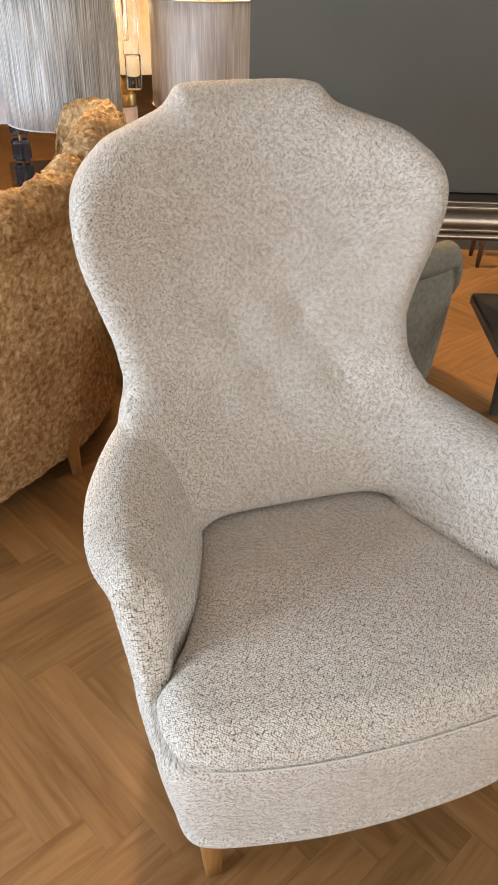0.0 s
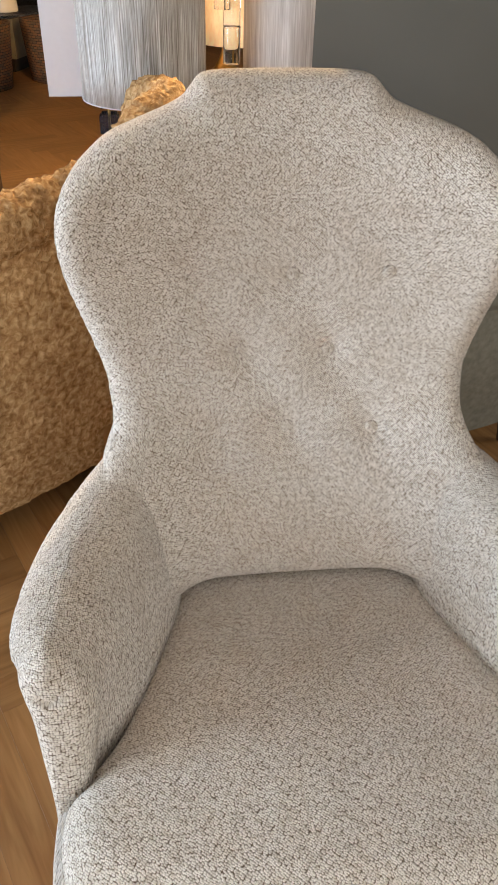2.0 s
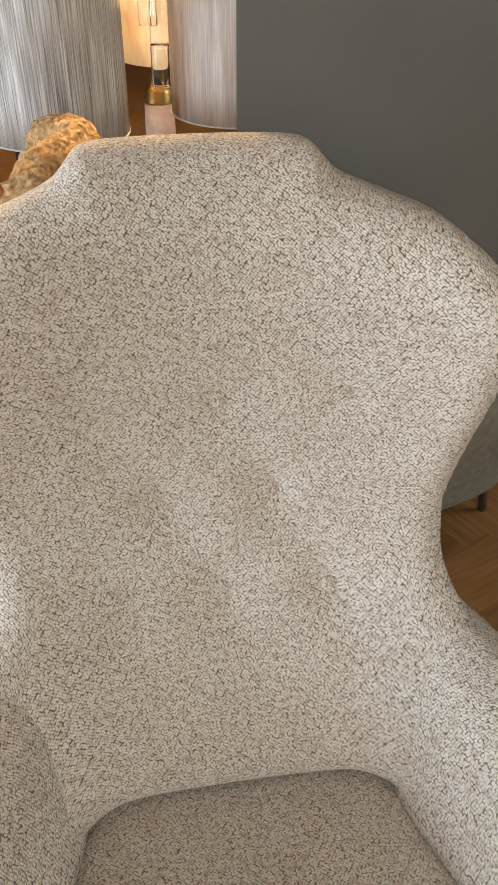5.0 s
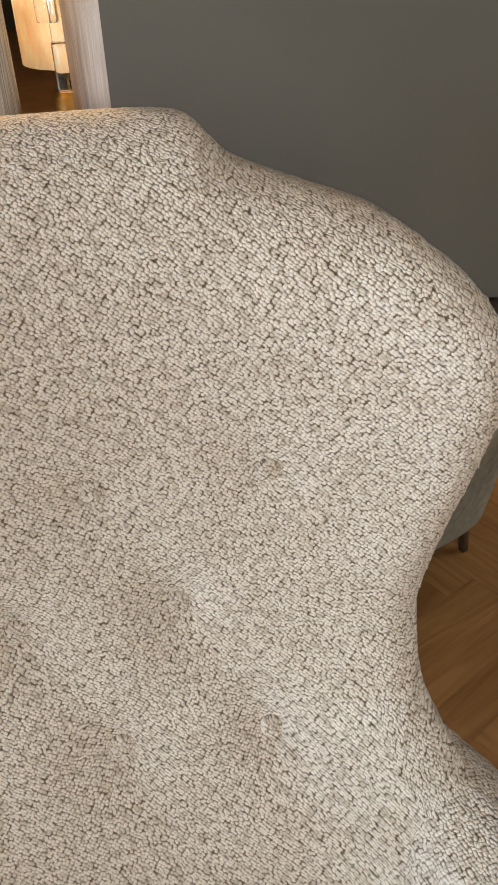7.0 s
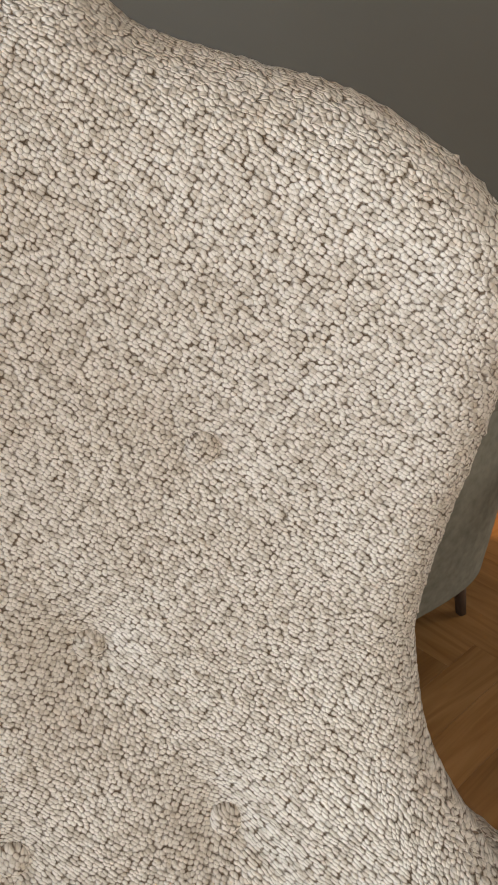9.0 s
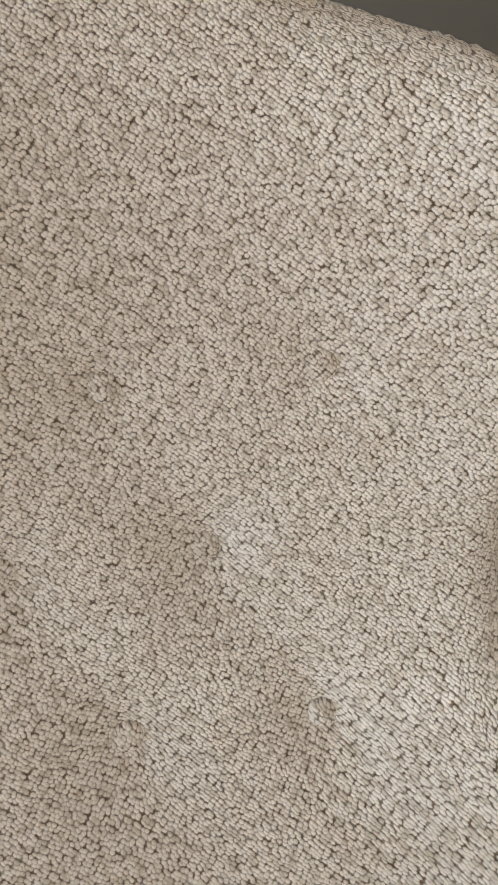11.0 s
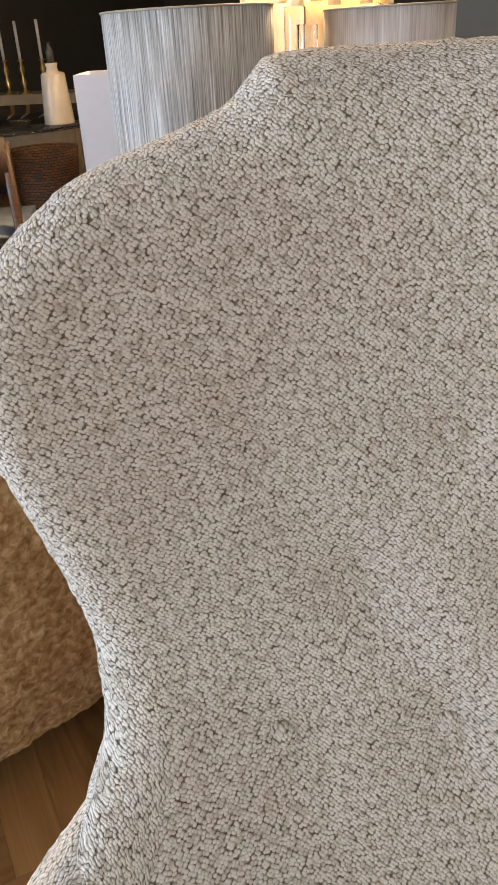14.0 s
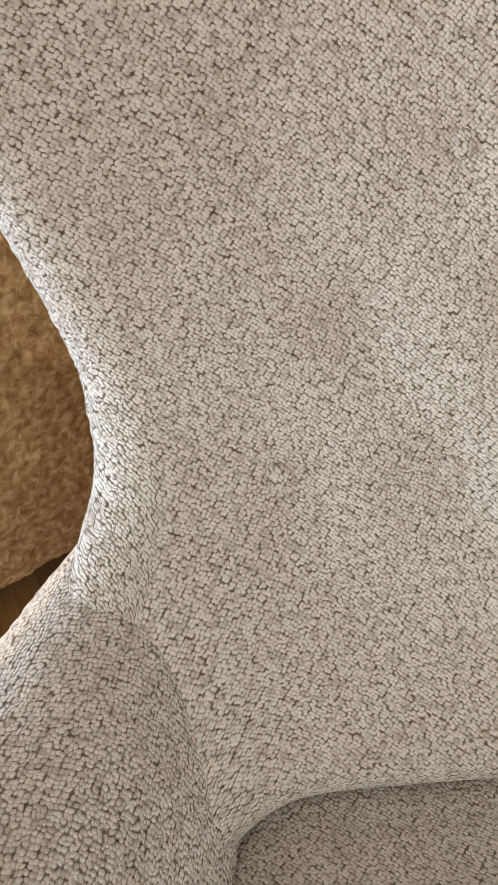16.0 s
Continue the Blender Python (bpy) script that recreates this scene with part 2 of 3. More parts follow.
def curve_through(points, count, closed=False):
    """Points spread evenly by parameter over a Catmull-Rom curve."""
    p = [np.array(q, float) for q in points]
    n = len(p)
    spans = n if closed else n - 1
    out = []
    for k in range(count):
        s = spans * k / (count if closed else count - 1)
        i = min(int(s), spans - 1)
        f = s - i
        if closed:
            a, b, c, d = (p[(i + j) % n] for j in (-1, 0, 1, 2))
        else:
            a, b, c, d = p[max(i - 1, 0)], p[i], p[i + 1], p[min(i + 2, n - 1)]
        out.append(0.5 * (2 * b + (c - a) * f + (2 * a - 5 * b + 4 * c - d) * f * f + (3 * b - a - 3 * c + d) * f ** 3))
    return out


def evened(points, count):
    """A closed line of points, set at even distances."""
    p = np.array(list(points) + [points[0]])
    s = np.r_[0, np.cumsum(np.linalg.norm(np.diff(p, axis=0), axis=1))]
    at = np.linspace(0, s[-1], count, endpoint=False)
    return np.stack([np.interp(at, s, p[:, k]) for k in range(p.shape[1])], 1)


def edge_distance(pts, line):
    """How far each point lies from a closed line, in the plane."""
    a, b = line, np.roll(line, -1, 0)
    d = b - a
    out = np.full(len(pts), 9.0)
    for p0, dd in zip(a, d):
        f = np.clip(((pts - p0) @ dd) / (dd @ dd + 1e-12), 0, 1)
        out = np.minimum(out, np.linalg.norm(pts - p0 - f[:, None] * dd, axis=1))
    return out


# ---- the room ----
def slab(name, u0, u1, v0, v1, z0, z1, mat, label, category):
    ob = mesh_object(name, box(u1 - u0, v1 - v0, z1 - z0, (u0 + u1) / 2, (v0 + v1) / 2, z0), mat, smooth=False)
    ob.matrix_world = ROOM.copy()
    return tagged(ob, label, category, kind="structure")


slab("floor", -4.2, 3.4, -3.5, 9.2, -0.2, -0.012, noisy("parquet_bed", (0.09, 0.05, 0.022), (0.13, 0.07, 0.03), 8, 0.6), "oak herringbone parquet floor", "floor")
slab("ceiling", -4.2, 3.4, -3.5, 9.2, 2.8, 2.95, WHITEPAINT, "plain white ceiling", "ceiling")
slab("wall_partition", -0.067, 3.2, 0.444, 0.52, 0.79, 2.8, WALLPAINT, "grey painted panel of a raised dividing wall", "wall")
slab("wall_grey", 0.30, 3.2, 2.34, 2.46, 0, 2.8, WALLPAINT, "grey painted wall far behind the panel", "wall")
slab("wall_east", 3.2, 3.4, -3.3, 0.75, 0, 2.8, WALLPAINT, "grey painted side wall", "wall")
slab("wall_east", 3.2, 3.4, 0.75, 2.25, 0, 0.45, WALLPAINT, "grey wall under the side window", "wall")
slab("wall_east", 3.2, 3.4, 0.75, 2.25, 2.5, 2.8, WALLPAINT, "grey wall over the side window", "wall")
slab("wall_east", 3.2, 3.4, 2.25, 2.46, 0, 2.8, WALLPAINT, "grey wall beside the side window", "wall")
slab("wall_north", -4.0, 3.2, 9.0, 9.2, 0, 2.8, DARKPAINT, "dark brown wall at the far end", "wall")
slab("wall_west", -4.2, -4.0, -0.8, 9.0, 0, 2.8, DARKPAINT, "dark brown side wall", "wall")
slab("wall_west", -4.2, -4.0, -3.3, -3.2, 0, 2.8, WALLPAINT, "grey side wall beside the window", "wall")
slab("wall_west", -4.2, -4.0, -3.2, -0.8, 0, 0.15, WALLPAINT, "grey wall under the window", "wall")
slab("wall_west", -4.2, -4.0, -3.2, -0.8, 2.0, 2.8, WALLPAINT, "grey wall over the window", "wall")
slab("wall_south", -4.0, 0.5, -3.5, -3.3, 0, 2.8, WALLPAINT, "grey wall beside the window", "wall")
slab("wall_south", 3.0, 3.2, -3.5, -3.3, 0, 2.8, WALLPAINT, "grey wall beside the window", "wall")
slab("wall_south", 0.5, 3.0, -3.5, -3.3, 0, 0.15, WALLPAINT, "grey wall under the window", "wall")
slab("wall_south", 0.5, 3.0, -3.5, -3.3, 2.0, 2.8, WALLPAINT, "grey wall over the window", "wall")
slab("baseboard", 0.30, 3.2, 2.322, 2.338, 0, 0.11, WALLPAINT, "grey painted skirting board", "skirting")


# ---- the cream armchair ----
BACK_HALF = [(0.0, 1.041), (0.06, 1.041), (0.100, 1.040), (0.123, 1.036), (0.136, 1.024), (0.151, 1.010), (0.180, 0.998), (0.217, 0.986), (0.254, 0.973), (0.281, 0.955),
             (0.305, 0.933), (0.3215, 0.905), (0.329, 0.868), (0.328, 0.828), (0.320, 0.782), (0.306, 0.735), (0.292, 0.690), (0.280, 0.650), (0.273, 0.612), (0.272, 0.590), (0.276, 0.570),
             (0.286, 0.550), (0.294, 0.52), (0.285, 0.43), (0.24, 0.36), (0.12, 0.335), (0.0, 0.33)]
MID_Y = ([0.33, 0.38, 0.41, 0.47, 0.568, 0.664, 0.775, 0.86, 0.94, 1.0, 1.045], [-0.216, -0.179, -0.147, -0.080, 0.004, 0.056, 0.086, 0.099, 0.113, 0.136, 0.160])
BOW = ([0.40, 0.46, 0.50, 0.57, 0.65, 0.78, 0.9, 1.0], [0.2, 0.6, 0.85, 0.80, 0.52, 0.72, 0.95, 0.95])   # how strongly the back curves forward to its sides
TUFTS = [(-0.146, 0.777), (0.009, 0.778), (0.152, 0.786), (-0.072, 0.665), (0.066, 0.664), (-0.136, 0.571), (-0.002, 0.558), (0.132, 0.559)]

FOLDS = [(TUFTS[3], TUFTS[6], 0.0055), (TUFTS[4], TUFTS[7], 0.0065), (TUFTS[0], TUFTS[3], 0.004), (TUFTS[1], TUFTS[4], 0.004), (TUFTS[5], (-0.10, 0.50), 0.004), (TUFTS[7], (0.17, 0.50), 0.005), (TUFTS[6], (0.03, 0.50), 0.005)]


def back_mid(x, z):
    """Front face of the back at (x, z), without the rolled edge."""
    zz = np.asarray(z, float)
    smooth = sum(np.interp(zz + d, *MID_Y) for d in (-0.03, -0.015, 0, 0.015, 0.03)) / 5
    wide = np.abs(x)
    y = smooth - np.interp(zz, *BOW) * wide ** 2 - 0.008
    y = y - 1.7 * np.maximum(wide - 0.10, 0) ** 2 * np.clip((0.60 - zz) / 0.10, 0, 1)
    y = y - np.minimum(6.0 * np.maximum(wide - 0.13, 0) ** 2, 0.05) * np.clip((0.50 - zz) / 0.07, 0, 1)
    y = y + 40.0 * np.maximum(0.415 - zz, 0) ** 2
    for tx, tz in TUFTS:
        r2 = (x - tx) ** 2 + (zz - tz) ** 2
        y = y + 0.0070 * np.exp(-r2 / (2 * 0.032 ** 2)) + 0.0035 * np.exp(-r2 / (2 * 0.0125 ** 2))
    for (ax, az), (cx, cz), deep in FOLDS:
        f = np.clip(((x - ax) * (cx - ax) + (zz - az) * (cz - az)) / ((cx - ax) ** 2 + (cz - az) ** 2), 0, 1)
        r2 = (x - ax - f * (cx - ax)) ** 2 + (zz - az - f * (cz - az)) ** 2
        y = y + deep * np.exp(-r2 / (2 * 0.020 ** 2))
    return y


def draped(rows, line, roll, mid):
    """Cloth coordinates of the back: across, and along the sloping middle line, with the rolled edge laid flat."""
    zs = np.linspace(0.3, 1.1, 400)
    along = np.r_[0, np.cumsum(np.hypot(np.diff(zs), np.diff(np.interp(zs, *MID_Y))))]
    p = np.array(rows)
    flat = np.stack([p[..., 0], np.interp(p[..., 2], zs, along)], -1)
    more = np.linalg.norm(np.diff(p, axis=0), axis=2) - np.linalg.norm(np.diff(flat, axis=0), axis=2)
    near = np.array([edge_distance(q[:, [0, 2]], line[::2]) < roll for q in p[1:]])
    extra = np.concatenate([np.zeros((1, p.shape[1])), np.cumsum(np.maximum(more, 0) * near, 0)])
    way = flat[-1] - np.array([0.0, np.interp(mid[1], zs, along)])
    way = way / np.linalg.norm(way, axis=1, keepdims=True)
    return np.vstack([(flat + extra[..., None] * way[None]).reshape(-1, 2), [[0.0, np.interp(mid[1], zs, along)]]])


def build_back(chair):
    half = curve_through(BACK_HALF, 160)
    loop = [(x, z) for x, z in half] + [(-x, z) for x, z in half[-2:0:-1]]
    line = evened(loop, 640)
    mid = np.array([0.0, 0.75])
    steps = [1.0 - (1.0 - k / 120) ** 1.2 for k in range(1, 121)]
    thick, roll = 0.046, 0.05
    for_rows, back_rows = [], []
    for s in steps:
        p = mid + (line - mid) * s
        d = edge_distance(p, line[::2]) if s < 1 else np.zeros(len(p))
        q = np.clip(d / roll, 0, 1)
        h = np.sqrt(np.clip(1 - (1 - q) ** 2, 0, 1))
        front = back_mid(p[:, 0], p[:, 1]) + thick * (1 - h)
        rear = np.interp(p[:, 1], *MID_Y) - 0.6 * p[:, 0] ** 2 + thick * (1 + 0.9 * h)
        front = np.minimum(front, back_mid(p[:, 0], p[:, 1]) + thick)
        for_rows.append(np.c_[p[:, 0], front, p[:, 1]])
        back_rows.append(np.c_[p[:, 0], np.where(s < 1, np.maximum(rear, front + 0.001), front), p[:, 1]])
    cloth = draped(for_rows, line, roll, mid)
    rough = nubs(for_rows, 0.0006, 5)
    for k in range(len(for_rows)):
        if steps[k] > 0.90:
            for_rows[k] = rough[k]
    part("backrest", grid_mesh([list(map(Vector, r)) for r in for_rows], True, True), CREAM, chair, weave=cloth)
    back_rows[-1] = for_rows[-1]
    rear_rows = back_rows[::3] + [back_rows[-1]]
    part("back_panel", grid_mesh([list(map(Vector, r)) for r in rear_rows], True, True), CREAM, chair, weave=radial(rear_rows, (0, 2), mid))
    for tx, tz in TUFTS:
        y = float(back_mid(np.array([tx]), np.array([tz]))[0])
        lean = math.atan((np.interp(tz + 0.03, *MID_Y) - np.interp(tz - 0.03, *MID_Y)) / 0.06)
        bm = grid_mesh([[(0.0105 * math.cos(a) * c, -0.0046 * s, 0.0105 * math.sin(a) * c) for a in [2 * math.pi * k / 20 for k in range(20)]]
                        for c, s in ((1.0, -0.6), (1.0, 0.0), (0.95, 0.35), (0.8, 0.65), (0.55, 0.88), (0.25, 0.98))], True, False, True)
        bm.transform(Matrix.Translation((tx, y - 0.0016, tz)) @ Matrix.Rotation(-lean, 4, 'X'))
        part("button", bm, CREAM, chair, "fabric covered tuft button", weave=[(tx + 0.4 + v.co.x - tx, v.co.z) for v in bm.verts])


# inner seam, top, roll and outer panel of an arm at stations from back to front
ARM = [  # y, inner x at the seat, inner x higher up, top z, mid x, outer x, panel x
    (0.05, 0.200, 0.208, 0.520, 0.240, 0.268, 0.250),
    (0.01, 0.196, 0.206, 0.546, 0.252, 0.284, 0.262),
    (-0.03, 0.192, 0.205, 0.551, 0.262, 0.299, 0.274),
    (-0.07, 0.187, 0.205, 0.548, 0.272, 0.322, 0.286),
    (-0.12, 0.182, 0.208, 0.544, 0.285, 0.345, 0.296),
    (-0.18, 0.183, 0.217, 0.543, 0.299, 0.366, 0.308),
    (-0.25, 0.203, 0.236, 0.548, 0.312, 0.379, 0.319),
    (-0.33, 0.232, 0.256, 0.556, 0.322, 0.385, 0.329),
    (-0.375, 0.266, 0.272, 0.557, 0.328, 0.381, 0.336),
    (-0.395, 0.290, 0.279, 0.554, 0.331, 0.370, 0.337)]


def build_arm(chair, side):
    stations = curve_through(ARM, 100)
    rows = []

    def section(y, xi, xh, zt, xm, xo, xp, f):
        g = min(1, max(0, (f - 0.78) / 0.22))
        g = g * g * (3 - 2 * g)          # the roll's underside fills out towards the front

        def out(x, x_front):
            return x + (x_front - x) * g

        loop = [(xi + 0.006, 0.33), (xi, 0.385), (xi * 0.7 + xh * 0.3, 0.425), (xh, 0.40 + 0.58 * (zt - 0.40)), (xh + 0.42 * (xm - xh), zt - 0.010 - 0.012 * f), (xm, zt),
                (xm + 0.62 * (xo - xm), zt - 0.008), (xo, zt - 0.030), (out(xo - 0.003, xo - 0.001), zt - 0.046), (out(0.55 * xo + 0.45 * xp + 0.003, xo - 0.006), zt - 0.062),
                (out(xp + 0.018, xo - 0.011), zt - 0.080), (out(xp + 0.013, xo - 0.019), 0.42), (out(xp + 0.005, xo - 0.028), 0.36), (xp, 0.27), (xi + 0.02, 0.27)]
        pts = evened([tuple(p) for p in curve_through(loop, 160, True)], 190)
        lean = np.clip((0.53 - pts[:, 1]) / 0.17, 0, 1.4) * -0.055 * f ** 3
        return np.c_[pts[:, 0], y + lean, pts[:, 1]]

    for k, st in enumerate(stations):
        rows.append(section(*st, k / (len(stations) - 1)))
    last = rows[-1]
    cloth = lengths(rows)
    ends = [last]
    for shrink, go in ((0.988, 0.005), (0.955, 0.013), (0.90, 0.021), (0.81, 0.029), (0.68, 0.0355), (0.52, 0.039), (0.34, 0.041), (0.17, 0.042), (0.0, 0.042)):
        spine = np.c_[0.331 + 0.0 * last[:, 0], last[:, 1], np.clip(last[:, 2], 0.30, 0.503)]
        q = spine + (last - spine) * shrink
        q[:, 1] = last[:, 1] - go
        ends.append(q)
    flat = np.array(ends)
    run = np.cumsum(np.linalg.norm(np.diff(flat[::-1], axis=0), axis=2), 0)[::-1]
    run = np.concatenate([run, run[-1:] * 0])[..., None]
    way = (last - spine)[:, [0, 2]]
    way = way / np.linalg.norm(way, axis=1, keepdims=True)
    cloth = np.concatenate([cloth, spine[None][:, :, [0, 2]] + run * way + 0.3])
    rows = rows + ends
    rows = nubs(rows, 0.0006, 8 + side)
    rows[len(stations):] = ends      # the front face stays smooth
    rows[len(stations)] = rows[len(stations) - 1]
    tilt = radians(-38)          # the arm's cloth runs square to the arm
    cloth = cloth * 0.9 @ np.array([[math.cos(tilt), math.sin(tilt)], [-math.sin(tilt), math.cos(tilt)]])
    rows[:, :, 0] *= side
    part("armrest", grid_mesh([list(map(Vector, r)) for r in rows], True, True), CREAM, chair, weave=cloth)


SEAT_HALF = [(0.0, -0.100), (0.06, -0.102), (0.12, -0.110), (0.172, -0.130), (0.186, -0.180), (0.203, -0.245), (0.229, -0.320), (0.262, -0.405), (0.298, -0.458), (0.318, -0.480),
             (0.327, -0.505), (0.326, -0.550), (0.314, -0.585), (0.285, -0.606), (0.22, -0.624), (0.12, -0.638), (0.0, -0.643)]


def half_loop(half, count, dense=200):
    c = curve_through(half, dense)
    return evened([(x, y) for x, y in c] + [(-x, y) for x, y in c[-2:0:-1]], count)


def build_seat(chair):
    line = half_loop(SEAT_HALF, 420)
    mid = np.array([0.0, -0.40])
    rows = []
    for k in range(1, 71):
        s = 1 - (1 - k / 70) ** 1.3
        p = mid + (line - mid) * s
        d = edge_distance(p, line) if s < 1 else np.zeros(len(p))
        q = np.clip(d / 0.055, 0, 1)
        h = np.sqrt(np.clip(1 - (1 - q) ** 2, 0, 1))
        low = np.where(p[:, 1] < -0.46, 0.357, 0.372)
        crown = 0.404 + 0.018 * np.exp(-((p[:, 1] + 0.46) / 0.16) ** 2 - (p[:, 0] / 0.26) ** 2) - 0.024 * np.clip((p[:, 1] + 0.33) / 0.16, 0, 1)
        rows.append([Vector((x, y, z)) for (x, y), z in zip(p, low + (crown - low) * h)])
    rows.append([Vector((v.x, v.y, 0.33)) for v in rows[-1]])
    cloth = radial(rows, (0, 1), mid)
    rough = nubs(rows, 0.0006, 21)
    rows = [list(map(Vector, rough[k])) if k > 62 else rows[k] for k in range(len(rows))]
    part("seat", grid_mesh(rows, True, True), CREAM, chair, weave=cloth)


BASE_HALF = [(0.0, 0.03), (0.14, 0.02), (0.215, -0.01), (0.262, -0.08), (0.300, -0.20), (0.325, -0.33), (0.336, -0.46), (0.337, -0.555), (0.325, -0.597), (0.290, -0.616), (0.22, -0.630), (0.12, -0.644), (0.0, -0.649)]


def build_base(chair):
    line = half_loop(BASE_HALF, 220)
    mid = np.array([0.0, -0.32])
    rows = []
    for z, s in ((0.365, 0.90), (0.366, 0.965), (0.360, 0.99), (0.350, 1.0), (0.30, 0.998), (0.25, 0.992), (0.215, 0.987), (0.203, 0.984), (0.1985, 0.974), (0.194, 0.984), (0.186, 0.990), (0.176, 0.988), (0.170, 0.975), (0.170, 0.92)):
        p = mid + (line - mid) * s
        taper = 1 - 0.055 * min(1, max(0, (0.31 - z) / 0.13)) ** 1.3
        rows.append([Vector((x * taper, y, z)) for x, y in p])
    part("skirt", grid_mesh(rows, True, True, True), CREAM, chair, weave=lengths(rows))
    seat_line = half_loop(SEAT_HALF, 300)
    front = [(x * 1.004, y - 0.003, 0.361) for x, y in seat_line if y < -0.50]
    front.sort(key=lambda q: q[0])
    part("piping", tube(front[::2], 0.0016, 8), PIPING, chair, "thin plain corded seam along the seat front")
    for sx in (-1, 1):
        part("leg", leg_mesh(sx * 0.262, -0.55, 0.026, sx * 0.268, -0.553, 0.042, 0.0, 0.175), HONEYOAK, chair, "tapered oak leg")
        part("leg", leg_mesh(sx * 0.20, 0.06, 0.026, sx * 0.20, -0.03, 0.042, 0.0, 0.19), HONEYOAK, chair, "tapered oak leg")


armchair = thing("armchair", "cream boucle armchair with waisted tufted back and oak legs", "armchair")
build_back(armchair)
build_arm(armchair, 1)
build_arm(armchair, -1)
build_seat(armchair)
build_base(armchair)

# ---- silver moulding under the grey panel ----
def build_moulding():
    profile = [(0.0, 0.788), (-0.055, 0.790), (-0.060, 0.783), (-0.052, 0.776), (-0.046, 0.770), (-0.046, 0.764), (-0.050, 0.760), (-0.062, 0.748), (-0.066, 0.732), (-0.062, 0.716), (-0.050, 0.708),
               (-0.044, 0.704), (-0.044, 0.700), (-0.052, 0.698), (-0.058, 0.690), (-0.056, 0.681), (-0.046, 0.676), (-0.040, 0.672), (0.0, 0.670), (0.075, 0.670), (0.075, 0.788)]
    line = evened([tuple(p) for p in curve_through([(v, 0.788 - 0.76 * (0.788 - z)) for v, z in profile], 300, True)], 170)
    rows = [[(u, 0.444 + v, z) for v, z in line] for u in [-0.067 + 3.26 * k / 12 for k in range(13)]]
    ob = mesh_object("trim", grid_mesh(rows, True, True, True), SILVER)
    ob.matrix_world = ROOM.copy()
    tagged(ob, "worn silver leaf moulding along the grey panel's foot", "moulding", kind="structure")


build_moulding()


# ---- lamps on the console beyond the panel ----
def thread_shade(name, c0, c1, c2, rough, through_light=0.0):
    """Fine upright threads round a drum."""
    m, t, b = material(name, rough, 0.0, 0.45)
    n = node(t, "ShaderNodeTexNoise", Scale=1.0, Detail=5.0, Roughness=0.65)
    t.links.new(weave_coords(t, (330.0, 5.0, 1.0)), n.inputs["Vector"])
    n2 = node(t, "ShaderNodeTexNoise", Scale=1.0, Detail=3.0)
    t.links.new(weave_coords(t, (42.0, 4.0, 1.0)), n2.inputs["Vector"])
    fine = ramp(t, n.outputs["Fac"], [(0.34, c0), (0.5, c1), (0.66, c2)])
    broad = ramp(t, n2.outputs["Fac"], [(0.35, (0.56, 0.51, 0.46)), (0.65, (1, 1, 1))])
    t.links.new(mixed(t, fine, broad, 0.8), b.inputs["Base Color"])
    bumped(t, b, n.outputs["Fac"], 0.5, 0.0015)
    if through_light:
        soft = t.nodes.new("ShaderNodeBsdfTranslucent")
        both = node(t, "ShaderNodeMixShader", Fac=through_light)
        t.links.new(fine, soft.inputs["Color"])
        t.links.new(b.outputs[0], both.inputs[1])
        t.links.new(soft.outputs[0], both.inputs[2])
        t.links.new(both.outputs[0], t.nodes["Material Output"].inputs["Surface"])
    return m


def hollow_drum(r0, r1, z0, z1, wall=0.004, n=96):
    """An open drum, wider or narrower at the top, with its wall's thickness."""
    rows = [[(r * math.cos(2 * math.pi * k / n), r * math.sin(2 * math.pi * k / n), z) for k in range(n)]
            for r, z in ((r0 - wall, z0), (r0, z0), *[(r0 + (r1 - r0) * f, z0 + (z1 - z0) * f) for f in (0.25, 0.5, 0.75)], (r1, z1), (r1 - wall, z1), (r0 - wall, z0))]
    weave = [(0.5 * (r0 + r1) * 2 * math.pi * k / n, z) for r, z in ((0, z0), (0, z0), *[(0, z0 + (z1 - z0) * f) for f in (0.25, 0.5, 0.75)], (0, z1), (0, z1), (0, z0)) for k in range(n)]
    return grid_mesh(rows), weave


GREYTHREAD = thread_shade("grey_brown_thread", (0.21, 0.195, 0.17), (0.54, 0.54, 0.525), (0.88, 0.90, 0.90), 0.75)
PALETHREAD = thread_shade("silver_pink_thread", (0.54, 0.46, 0.41), (0.68, 0.62, 0.57), (0.82, 0.77, 0.72), 0.5, 0.08)
GLASS, gt, gb = material("clear_glass", 0.03, 0.0, 0.5)
gb.inputs["Transmission Weight"].default_value = 1.0
gb.inputs["Base Color"].default_value = (0.97, 0.96, 0.94, 1)
CRYSTAL, ct, cb = material("smoky_blue_crystal", 0.02, 0.0, 0.6)
cb.inputs["Transmission Weight"].default_value = 0.9
cb.inputs["Base Color"].default_value = (0.16, 0.20, 0.30, 1)
CONSOLE_Z = 0.465


